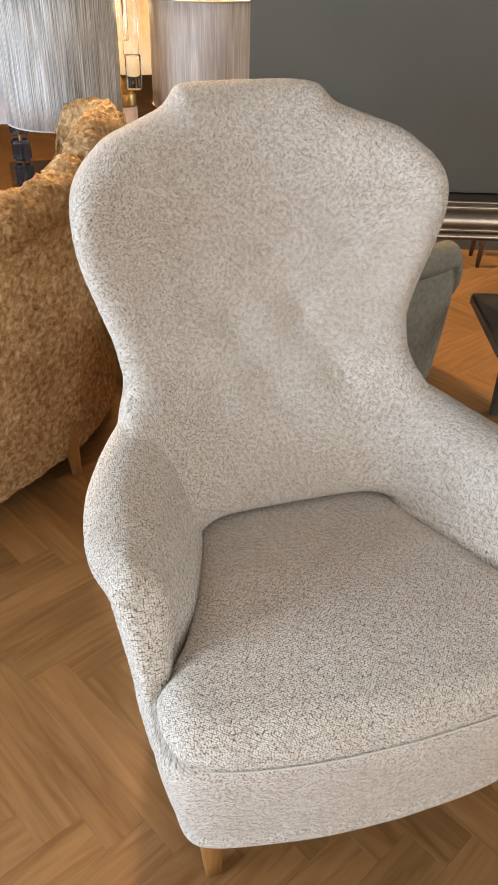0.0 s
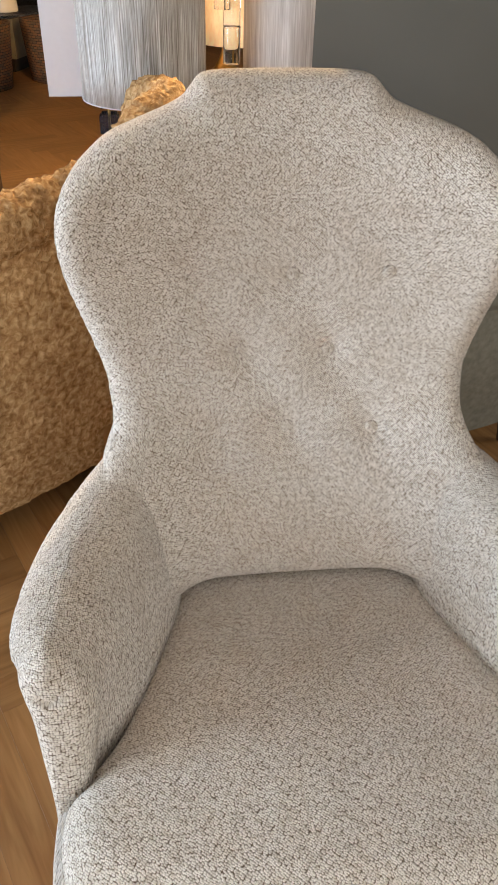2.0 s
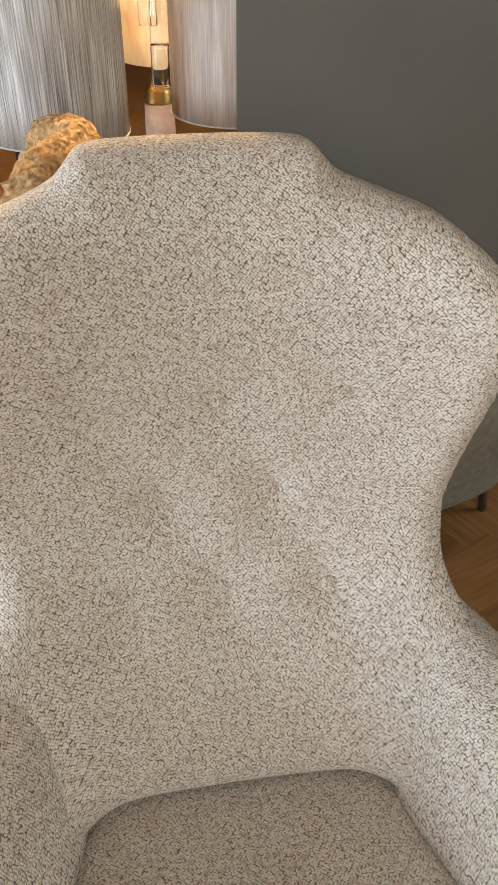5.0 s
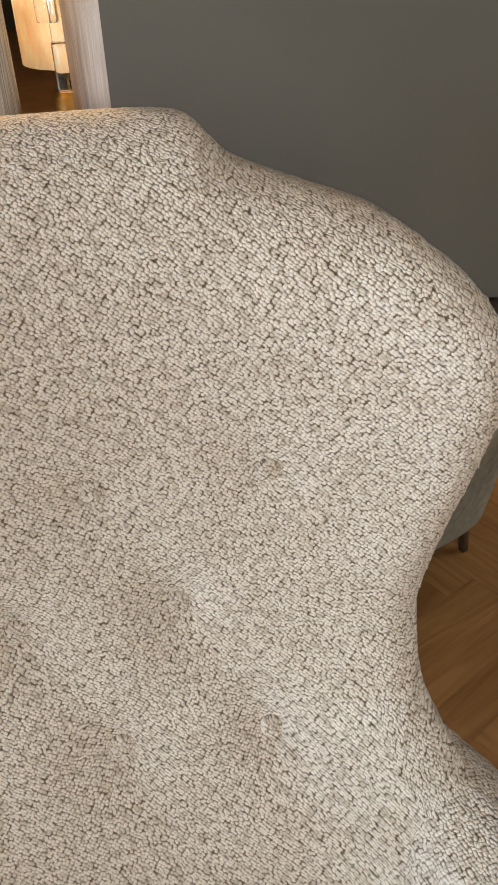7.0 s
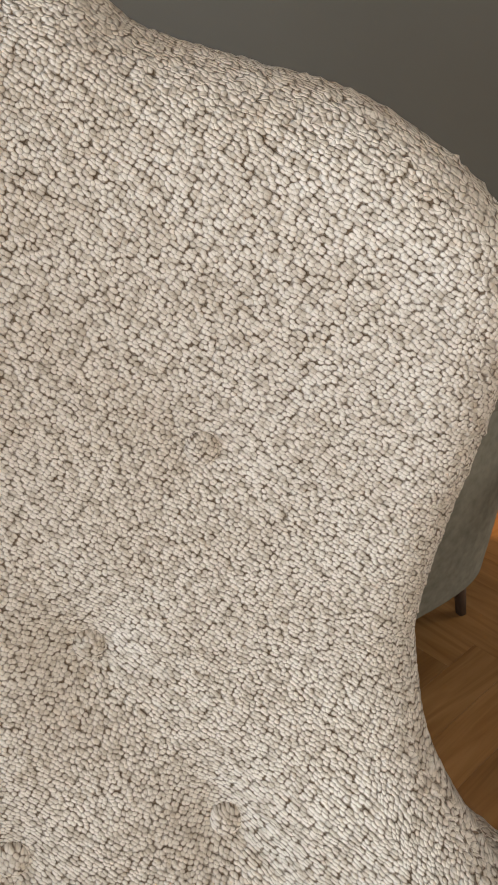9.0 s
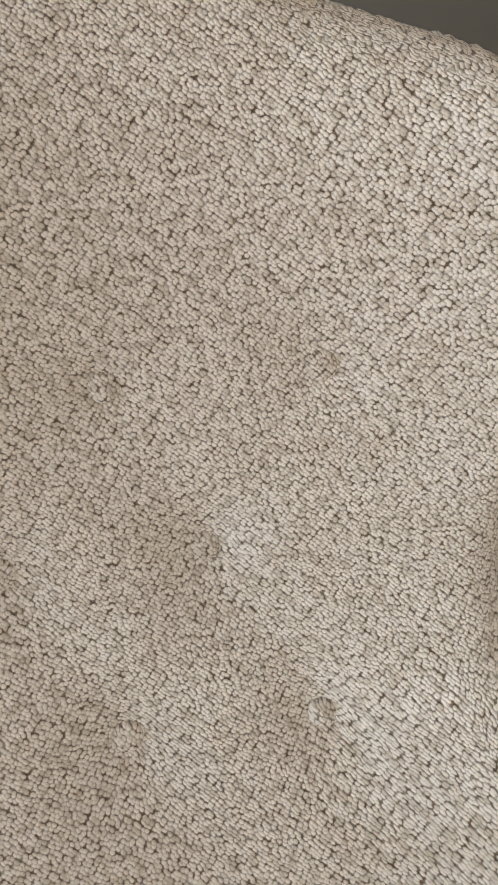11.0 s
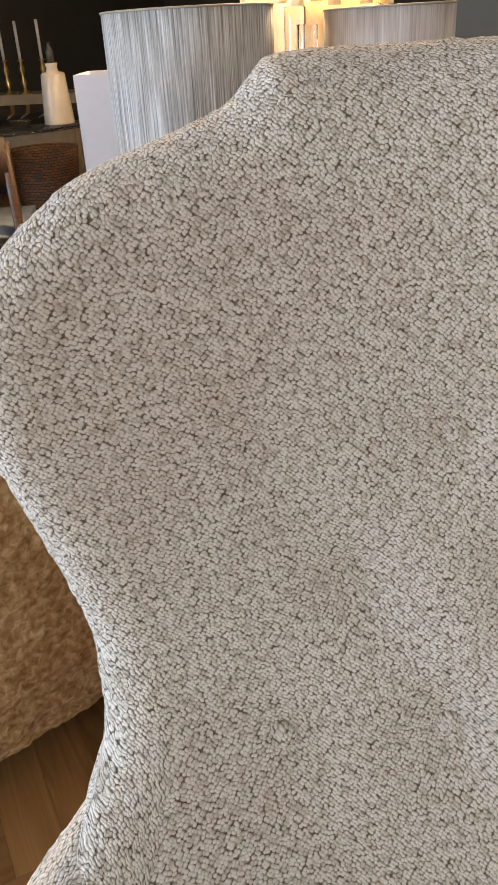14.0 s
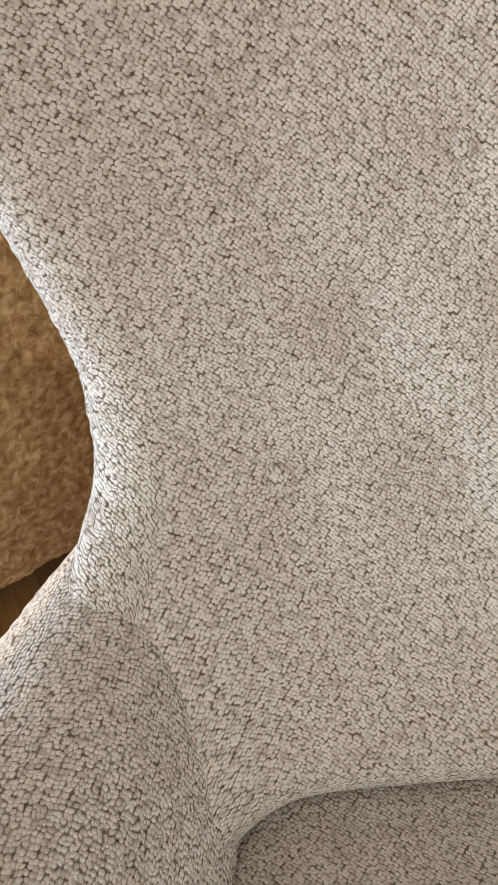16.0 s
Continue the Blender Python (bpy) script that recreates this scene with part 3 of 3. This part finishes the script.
def drum_lamp(label, x, y, r, z0, z1, mat, watts):
    ob = thing("table_lamp", label, "table lamp", (x, y, 0), group="drum lamps on the console")
    bm, weave = hollow_drum(r, r, z0, z1)
    shade = part("shade", bm, mat, ob, weave=weave)
    rim = [((r + 0.0005) * math.cos(2 * math.pi * k / 80), (r + 0.0005) * math.sin(2 * math.pi * k / 80)) for k in range(80)]
    for z, edge, words in ((z0 + 0.002, WHITECARD, "thin pale edge of the shade"), (z1 - 0.002, CERAMIC, "thin cream edge of the shade")):
        part("rim_band", tube([(a, c, z) for a, c in rim], 0.002, 8, True), edge, shade, words)
    part("stem", turned([(0.055, CONSOLE_Z), (0.055, CONSOLE_Z + 0.012), (0.02, CONSOLE_Z + 0.02), (0.011, CONSOLE_Z + 0.05), (0.011, z0 + 0.06), (0.018, z0 + 0.07), (0.018, z0 + 0.11)], 24), BRASS, ob, "slim brass stem and foot")
    point_lamp("shade_bulb", (x, y, 0.5 * (z0 + z1)), watts, (1.0, 0.62, 0.28))
    return ob


drum_lamp("lit drum lamp with grey brown thread shade on the console", -0.222, 1.298, 0.168, 0.768, 1.098, GREYTHREAD, 7.0)
drum_lamp("lit drum lamp with silvery thread shade on the console", 0.222, 1.342, 0.170, 0.792, 1.083, PALETHREAD, 4.0)


def crystal_lamp():
    x, y = -0.352, 1.80
    ob = thing("table_lamp", "table lamp with white card shade on stacked crystal cubes", "table lamp", (x, y, 0))
    shade = part("shade", box(0.36, 0.24, 0.29, 0, 0, 0.688), WHITECARD, ob, "white rectangular card shade", smooth=False)
    me = shade.data
    bm = bmesh.new()
    bm.from_mesh(me)
    bmesh.ops.delete(bm, geom=[f for f in bm.faces if abs(f.normal.z) > 0.9], context='FACES_ONLY')
    bmesh.ops.solidify(bm, geom=bm.faces[:], thickness=0.004)
    bm.to_mesh(me)
    bm.free()
    part("rod", turned([(0.005, CONSOLE_Z), (0.005, 0.80)], 12, 0, -0.06), BRASS, ob, "thin brass rod")
    for k in range(3):
        part("crystal", box(0.064, 0.064, 0.066, 0, -0.06, CONSOLE_Z + 0.008 + 0.085 * k, 0.007), CRYSTAL, ob, "smoky blue crystal cube", smooth=False)
    part("foot", box(0.09, 0.09, 0.006, 0, -0.06, CONSOLE_Z, 0.001), BRASS, ob, smooth=False)


crystal_lamp()


def tiered_lamp():
    """A lit shade with a wider tier of glass tubes, on a pink stone column."""
    x, y = 0.098, 1.92
    ob = thing("table_lamp", "glowing lamp with glass tube tier on a pink marble column", "table lamp", (x, y, 0))
    glow, t, b = material("lit_alabaster_shade", 0.6, 0.0, 0.3)
    n = node(t, "ShaderNodeTexNoise", Scale=14.0, Detail=6.0, Roughness=0.7)
    t.links.new(coords(t, (1, 1, 0.35)), n.inputs["Vector"])
    c = ramp(t, n.outputs["Fac"], [(0.3, (0.78, 0.46, 0.19)), (0.5, (0.95, 0.68, 0.36)), (0.72, (1.0, 0.86, 0.60))])
    t.links.new(c, b.inputs["Base Color"])
    t.links.new(c, b.inputs["Emission Color"])
    b.inputs["Emission Strength"].default_value = 0.28
    bm, weave = hollow_drum(0.160, 0.160, 0.815, 1.135)
    shade = part("shade", bm, glow, ob, "glowing warm translucent shade")
    bm, weave = hollow_drum(0.196, 0.196, 1.128, 1.24)
    part("tier", bm, glow, shade, "wider glowing upper tier")
    # unseen plate, added to stop light falling through the shade onto the neck
    part("light_block", turned([(0.150, 0.83), (0.150, 0.836)], 40), WHITEPAINT, shade, "added plate keeping lamp light off the neck")
    for k in range(26):
        a = 2 * math.pi * k / 26
        tubep = turned([(0.0165, 1.098 + 0.01 * (k % 2)), (0.0165, 1.13)], 14, 0.188 * math.cos(a), 0.188 * math.sin(a))
        part("glass_tube", tubep, glow, shade)
    for dx, dy, z0, z1 in ((-0.047, -0.205, 0.880, 1.06), (-0.050, -0.245, 0.785, 0.892), (-0.075, -0.19, 0.93, 1.1)):
        part("glass_tube", turned([(0.026, z0), (0.027, z0 + 0.004), (0.027, z1 - 0.004), (0.026, z1)], 24, dx, dy), GLASS, ob, "clear textured glass tube")
    part("neck", turned([(0.012, 0.80), (0.016, 0.775), (0.036, 0.735), (0.046, 0.725), (0.042, 0.717), (0.047, 0.710), (0.043, 0.702), (0.047, 0.695), (0.044, 0.688)], 32, -0.05), BRASS, ob, "ringed brass neck")
    part("column", turned([(0.044, 0.69), (0.046, 0.68), (0.050, CONSOLE_Z + 0.02)], 32, -0.05), PINKSTONE, ob, "pink marble column")
    part("foot", turned([(0.075, CONSOLE_Z + 0.022), (0.078, CONSOLE_Z + 0.016), (0.078, CONSOLE_Z)], 32, -0.05), BLACK, ob, "black round foot")
    # added warm fill without a fixture, above the lamp, for the armchair's top edge
    point_lamp("top_edge_fill", (x, y - 0.02, 1.75), 155.0, (1.0, 0.66, 0.33), 0.08)


tiered_lamp()


def console():
    ob = thing("console_table", "dark wooden console table carrying four lamps", "console table", (0.03, 1.62, 0))
    part("tabletop", box(0.86, 0.95, 0.03, 0, 0, CONSOLE_Z - 0.03, 0.004), DARKWOOD, ob, smooth=False)
    for sx in (-1, 1):
        for sy in (-1, 1):
            part("leg", leg_mesh(sx * 0.38, sy * 0.43, 0.03, sx * 0.38, sy * 0.43, 0.045, 0, CONSOLE_Z - 0.03), DARKWOOD, ob)


console()


# ---- upholstered tub chairs ----
def tub_rows(plan, rim_z, roll, flare, foot, n=150, inset=0.0):
    """A shell round a closed plan, rolled over at the rim: outside from the foot up, the roll, the inside down to the seat."""
    line = evened([tuple(p) for p in curve_through(plan, 300, True)], n)
    zs = np.array([rim_z(*p) for p in line])
    mid = line.mean(0)
    d = np.roll(line, -1, 0) - np.roll(line, 1, 0)
    out = np.stack([d[:, 1], -d[:, 0]], 1)
    out = out / np.linalg.norm(out, axis=1, keepdims=True)
    if ((line - mid) * out).sum() < 0:
        out = -out
    rows = []
    for f in np.linspace(0.06, 1, 44):
        z = foot + (zs - roll * 1.9 - foot) * f
        push = flare * (np.sin(f * math.pi / 2) - 1)
        rows.append(np.c_[line + out * (push - inset * min(1, (1.05 - f) * 6)), z])
    for a in np.linspace(-60, 200, 26):
        ca, sa = math.cos(radians(a)), math.sin(radians(a))
        rows.append(np.c_[line + out * (roll * (ca - 0.55)), zs - roll + roll * sa])
    for f in (0.3, 0.6, 1.0):
        rows.append(np.c_[line - out * roll * (1.55 + 0.3 * f), zs - roll - (zs - roll - 0.36) * f])
    low = np.c_[line + out * (-flare - 0.03), np.full(len(line), foot)]
    return [low] + rows


def fluffy(bm, amount, cells, seed, crest=0.0):
    """Pushes the points of a fleece in and out in clumps."""
    bm.normal_update()
    off = Vector((seed, seed * 0.7, 0))
    for v in bm.verts:
        p = (v.co + off) * cells
        v.co += v.normal * amount * (1.0 if v.co.z > crest else 0.45) * (0.8 * noise.noise(p * 0.5) + abs(noise.noise(p)) * 1.5 + 0.7 * noise.noise(p * 2.1) - 0.5)
    return bm


FLEECE, ft, fb = material("honey_fleece", 0.95, 0.0, 0.08)
fn = node(ft, "ShaderNodeTexNoise", Scale=75.0, Detail=5.0, Distortion=0.5)
ft.links.new(coords(ft), fn.inputs["Vector"])
fm = node(ft, "ShaderNodeTexNoise", Scale=9.0, Detail=3.0)
ft.links.new(coords(ft), fm.inputs["Vector"])
ft.links.new(mixed(ft, ramp(ft, fn.outputs["Fac"], [(0.28, (0.29, 0.155, 0.062)), (0.5, (0.54, 0.345, 0.165)), (0.72, (0.82, 0.62, 0.36))]),
                   ramp(ft, fm.outputs["Fac"], [(0.3, (0.7, 0.66, 0.62)), (0.7, (1, 1, 1))]), 1.0), fb.inputs["Base Color"])
bumped(ft, fb, fn.outputs["Fac"], 1.0, 0.008)


def sheepskin_chair():
    ob = thing("tub_chair", "honey sheepskin tub chair with rolled rim beside the cream armchair", "armchair")
    plan = [(-0.86, 0.14), (-0.60, 0.30), (-0.34, 0.515), (-0.255, 0.61), (-0.175, 0.74), (-0.135, 0.88), (-0.20, 1.03), (-0.42, 1.14), (-0.70, 1.08), (-0.98, 0.86), (-1.08, 0.55), (-1.02, 0.28)]

    def rim(x, y):
        return 0.768 + 0.045 * min(1, max(0, (x + 0.62) / 0.35)) + 0.078 * math.exp(-(((x + 0.135) ** 2 + (y - 0.86) ** 2) / 0.066) ** 2) - 0.26 * min(1, max(0, (y - 0.78 + 0.9 * (x + 0.45)) / 0.14)) * min(1, max(0, (-0.215 - x) / 0.07))

    rows = tub_rows(plan, rim, 0.056, 0.04, 0.06, 560, 0.022)
    part("shell", fluffy(grid_mesh([list(map(Vector, r)) for r in rows], True), 0.010, 52.0, 3.1, 0.66), FLEECE, ob)
    line = evened([tuple(p) for p in curve_through(plan, 300, True)], 90)
    mid = line.mean(0)
    seat = [[Vector((*(mid + (p - mid) * s), z)) for p in line] for s, z in ((0.80, 0.30), (0.80, 0.38), (0.72, 0.43), (0.5, 0.45), (0.2, 0.455))]
    part("seat", fluffy(grid_mesh(seat, True, False, True), 0.010, 38.0, 1.7), FLEECE, ob)
    for x, y in ((-0.36, 0.60), (-0.70, 0.55), (-0.36, 1.0), (-0.86, 0.62)):
        part("leg", leg_mesh(x + 0.01, y - 0.01, 0.026, x, y, 0.05, 0, 0.17), HONEYOAK, ob, "honey oak leg")


sheepskin_chair()


def velvet_chair():
    ob = thing("tub_chair", "grey green velvet tub chair with dark tapered legs", "armchair", (0.325, 0.81, 0), radians(15.7))
    plan = [(0.36, -0.31), (0.12, -0.335), (-0.12, -0.31), (-0.29, -0.17), (-0.33, 0.0), (-0.29, 0.17), (-0.12, 0.31), (0.12, 0.335), (0.36, 0.31), (0.47, 0.2), (0.49, 0.0), (0.47, -0.2)]

    def rim(x, y):
        return 0.476 + 0.075 * min(1, abs(y) / 0.31) - 0.12 * min(1, max(0, (x - 0.36) / 0.08)) + 0.03 * max(0, -x) / 0.3

    plan = [(x * 0.96, y * 0.95) for x, y in plan]
    rows = tub_rows(plan, rim, 0.042, 0.03, 0.085, 200)
    part("shell", grid_mesh([list(map(Vector, r)) for r in rows], True), GREYCLOTH, ob)
    line = evened([tuple(p) for p in curve_through(plan, 300, True)], 90)
    part("seat", grid_mesh([[Vector((x * s, y * s, z)) for x, y in line] for s, z in ((0.86, 0.28), (0.86, 0.37), (0.8, 0.405), (0.5, 0.42), (0.2, 0.425))], True, False, True), GREYCLOTH, ob)
    for x, y in ((0.35, -0.235), (0.35, 0.235), (-0.2, -0.2), (-0.2, 0.2)):
        part("leg", leg_mesh(x, y, 0.016, x * 0.95, y * 0.95, 0.027, 0, 0.19), DARKWOOD, ob, "dark tapered leg")


velvet_chair()


def low_table():
    ob = thing("side_table", "low black lacquered table with metal legs", "side table", room(0.0, 0.0))
    ob.matrix_world = Matrix.Translation((0.835, 0.65, 0)) @ Matrix.Rotation(TURN, 4, 'Z')
    part("tabletop", box(0.60, 0.36, 0.035, 0.30, -0.18, 0.345, 0.006), BLACK, ob, smooth=False)
    for x, y in ((0.13, -0.05), (0.47, -0.05), (0.13, -0.31), (0.47, -0.31)):
        part("leg", leg_mesh(x, y, 0.026, x, y, 0.026, 0, 0.345), BLACK, ob, "dark metal leg", smooth=False)


low_table()


def far_stool():
    ob = thing("stool", "wooden stool with slender tapered legs by the far wall", "stool", room(1.12, 2.17), TURN)
    part("seat", box(0.48, 0.24, 0.05, 0, 0, 0.40, 0.015), WALNUT, ob)
    for x, y in ((-0.185, -0.065), (0.185, -0.065), (-0.185, 0.065), (0.185, 0.065)):
        part("leg", leg_mesh(x * 1.1, y * 1.1, 0.016, x, y, 0.04, 0, 0.41), WALNUT, ob)


far_stool()


# ---- the dark room at the far left ----
def glass_table():
    ob = thing("dining_table", "round glass dining table in the dark room", "dining table", (-1.45, 3.6, 0))
    part("glass_top", turned([(0.84, 0.728), (0.846, 0.732), (0.846, 0.738), (0.84, 0.742)], 72), GLASS, ob, "thick clear glass top")
    part("pedestal", turned([(0.24, 0.0), (0.24, 0.03), (0.07, 0.06), (0.06, 0.66), (0.16, 0.72), (0.16, 0.728)], 32), BLACK, ob, "dark round pedestal")


def bottle_lamp():
    z = 0.742
    ob = thing("bottle_vase", "cream ceramic bottle with dark stopper on the glass table", "bottle", (-0.885, 3.16, 0))
    part("body", turned([(0.062, z), (0.064, z + 0.004), (0.050, z + 0.19), (0.046, z + 0.196), (0.026, z + 0.202), (0.022, z + 0.215), (0.026, z + 0.23), (0.026, z + 0.234)], 32), CERAMIC, ob)
    part("stopper", turned([(0.014, z + 0.234), (0.016, z + 0.28), (0.010, z + 0.29), (0.006, z + 0.30), (0.008, z + 0.31)], 20), BLACK, ob, "dark stopper")
    dish = thing("glass_dish", "small clear glass dish beside the bottle", "dish", (-1.04, 3.12, 0))
    part("bowl", turned([(0.03, z), (0.05, z + 0.02), (0.052, z + 0.026), (0.047, z + 0.024), (0.028, z + 0.006)], 28), GLASS, dish)


glass_table()
bottle_lamp()


PALELEATHER = noisy("blue_grey_leather", (0.13, 0.15, 0.18), (0.18, 0.205, 0.24), 20, 0.45)


def dining_chair(x, y, turn):
    ob = thing("dining_chair", "walnut dining chair with blue grey leather seat at the glass table", "dining chair", (x, y, 0), turn, "chairs round the glass table")
    part("seat", box(0.46, 0.44, 0.06, 0, 0, 0.42, 0.025), PALELEATHER, ob, "blue grey leather seat")
    part("backrest", box(0.44, 0.04, 0.16, 0, 0.21, 0.62, 0.015), noisy("brown_leather", (0.032, 0.017, 0.010), (0.048, 0.026, 0.015), 20, 0.5), ob, "dark brown leather backrest")
    for sx in (-1, 1):
        part("leg", leg_mesh(sx * 0.20, -0.20, 0.022, sx * 0.20, -0.19, 0.034, 0, 0.43), WALNUT, ob)
        part("leg", leg_mesh(sx * 0.21, 0.24, 0.024, sx * 0.20, 0.21, 0.034, 0, 0.76), WALNUT, ob)
    return ob


dining_chair(-1.14, 2.55, radians(185))
dining_chair(-1.9, 4.45, radians(20))


def sideboard():
    ob = thing("sideboard", "low pale cabinet against the dark wall", "cabinet", (-2.1, 6.2, 0), TURN)
    part("body", box(1.9, 0.45, 0.62, 0, 0, 0.10, 0.006), noisy("pale_oak_veneer", (0.30, 0.25, 0.17), (0.38, 0.32, 0.22), 12, 0.5), ob, smooth=False)
    for sx in (-1, 0, 1):
        part("door", box(0.60, 0.02, 0.56, sx * 0.62, -0.232, 0.13, 0.004), noisy("pale_oak_door", (0.30, 0.25, 0.17), (0.38, 0.32, 0.22), 12, 0.5), ob, smooth=False)
    part("plinth", box(1.8, 0.38, 0.10, 0, 0.02, 0), BLACK, ob, smooth=False)
    for k, dx in enumerate((0.25, 0.36, 0.5)):
        c = thing("candlestick", "turned brass candlestick with a white candle", "candlestick", (-2.1 + dx * 1.2, 5.95 - 0.05 * k, 0), group="candlesticks on the sideboard")
        part("stick", turned([(0.05, 0.72), (0.05, 0.73), (0.015, 0.75), (0.022, 0.80), (0.012, 0.84), (0.022, 0.88), (0.012, 0.93), (0.024, 0.95)], 20), BRASS, c)
        part("candle", turned([(0.011, 0.95), (0.011, 1.2)], 14), WHITEPAINT, c, "white candle")


sideboard()


def woven_basket(x, y):
    ob = thing("basket", "brown woven basket on the parquet", "basket", (x, y, 0), group="baskets in the dark room")
    m, t, b = material("woven_cane", 0.7)
    br = node(t, "ShaderNodeTexBrick", Scale=1.0)
    br.inputs["Color1"].default_value = (0.30, 0.13, 0.05, 1)
    br.inputs["Color2"].default_value = (0.14, 0.10, 0.06, 1)
    br.inputs["Mortar"].default_value = (0.03, 0.02, 0.015, 1)
    t.links.new(weave_coords(t, (14.0, 14.0, 1.0)), br.inputs["Vector"])
    t.links.new(br.outputs["Color"], b.inputs["Base Color"])
    bm, weave = hollow_drum(0.2, 0.24, 0.0, 0.42, 0.012, 48)
    part("body", bm, m, ob, weave=weave)
    part("base", turned([(0.19, 0.0), (0.19, 0.012)], 40), m, ob)


woven_basket(-1.45, 5.2)
woven_basket(-0.95, 5.5)


# ---- parquet ----
PW, PN = 0.078, 6


def far_wood():
    m = FLOORWOOD.copy()
    m.name = "oak_parquet_far"
    t = m.node_tree
    geo = t.nodes.new("ShaderNodeNewGeometry")
    for n in list(t.nodes):
        if n.bl_idname == "ShaderNodeObjectInfo":
            for link in list(n.outputs["Random"].links):
                t.links.new(geo.outputs["Random Per Island"], link.to_socket)
    return m


def plank_mesh():
    L, w = PW * PN - 0.0003, PW - 0.0003
    bm = box(L, w, 0.0118, 0, 0, -0.012)
    top = [e for e in bm.edges if all(v.co.z > -0.001 for v in e.verts)]
    bmesh.ops.bevel(bm, geom=top, offset=0.0002, segments=1, affect='EDGES')
    me = bpy.data.meshes.new("plank")
    bm.to_mesh(me)
    bm.free()
    me.materials.append(FLOORWOOD)
    return me


def build_parquet():
    floor = bpy.data.objects["floor"]
    lay = Matrix.Translation((0, -0.27, 0)) @ Matrix.Rotation(TURN + radians(-45), 4, 'Z')
    reach = 10.0
    spots = []
    n2 = 2 * PN
    cells = int(reach / PW)
    for j in range(-cells, cells):
        for i in range(-cells, cells):
            d = (i - j) % n2
            if d == 0:
                spots.append(((i + PN / 2) * PW, (j + 0.5) * PW, 0))
            elif d == n2 - 1:
                spots.append(((i + 0.5) * PW, (j + PN / 2) * PW, 1))
    inroom = []
    back = ROOM.inverted()
    for x, y, k in spots:
        p = lay @ Vector((x, y, 0))
        q = back @ p
        if -4.4 < q.x < 3.6 and -3.7 < q.y < 9.4:
            inroom.append(((p.xy - Vector((-0.15, 0.35))).length, x, y, k))
    inroom.sort()
    me = plank_mesh()
    for _, x, y, k in inroom[:300]:
        ob = new("plank", me)
        ob.parent = floor
        ob.matrix_parent_inverse = floor.matrix_world.inverted()
        ob.matrix_basis = lay @ Matrix.Translation((x, y, 0)) @ Matrix.Rotation(radians(90) * k, 4, 'Z')
    far = far_wood()
    co = np.array([v.co for v in me.vertices])
    faces = [tuple(p.vertices) for p in me.polygons]
    for k in (0, 1):
        verts, polys = [], []
        for _, x, y, kk in inroom[300:]:
            if kk == k:
                base = len(verts)
                a, b = (x, y) if k == 0 else (y, -x)
                verts.extend((co + (a, b, 0)).tolist())
                polys.extend(tuple(base + i for i in f) for f in faces)
        m2 = bpy.data.meshes.new("parquet_field")
        m2.from_pydata(verts, [], polys)
        bm = bmesh.new()
        bm.from_mesh(m2)
        to_local = (lay @ Matrix.Rotation(radians(90) * k, 4, 'Z')).inverted() @ ROOM
        for u, v, nu, nv in ((-3.999, 0, -1, 0), (3.199, 0, 1, 0), (0, -3.299, 0, -1), (0, 8.999, 0, 1)):
            bmesh.ops.bisect_plane(bm, geom=bm.verts[:] + bm.edges[:] + bm.faces[:], plane_co=to_local @ Vector((u, v, 0)), plane_no=to_local.to_3x3() @ Vector((nu, nv, 0)), clear_outer=True)
        bm.to_mesh(m2)
        bm.free()
        m2.materials.append(far)
        ob = new("parquet_field", m2)
        ob.parent = floor
        ob.matrix_parent_inverse = floor.matrix_world.inverted()
        ob.matrix_basis = lay @ Matrix.Rotation(radians(90) * k, 4, 'Z')
        ob["kind"] = "stuff"


build_parquet()
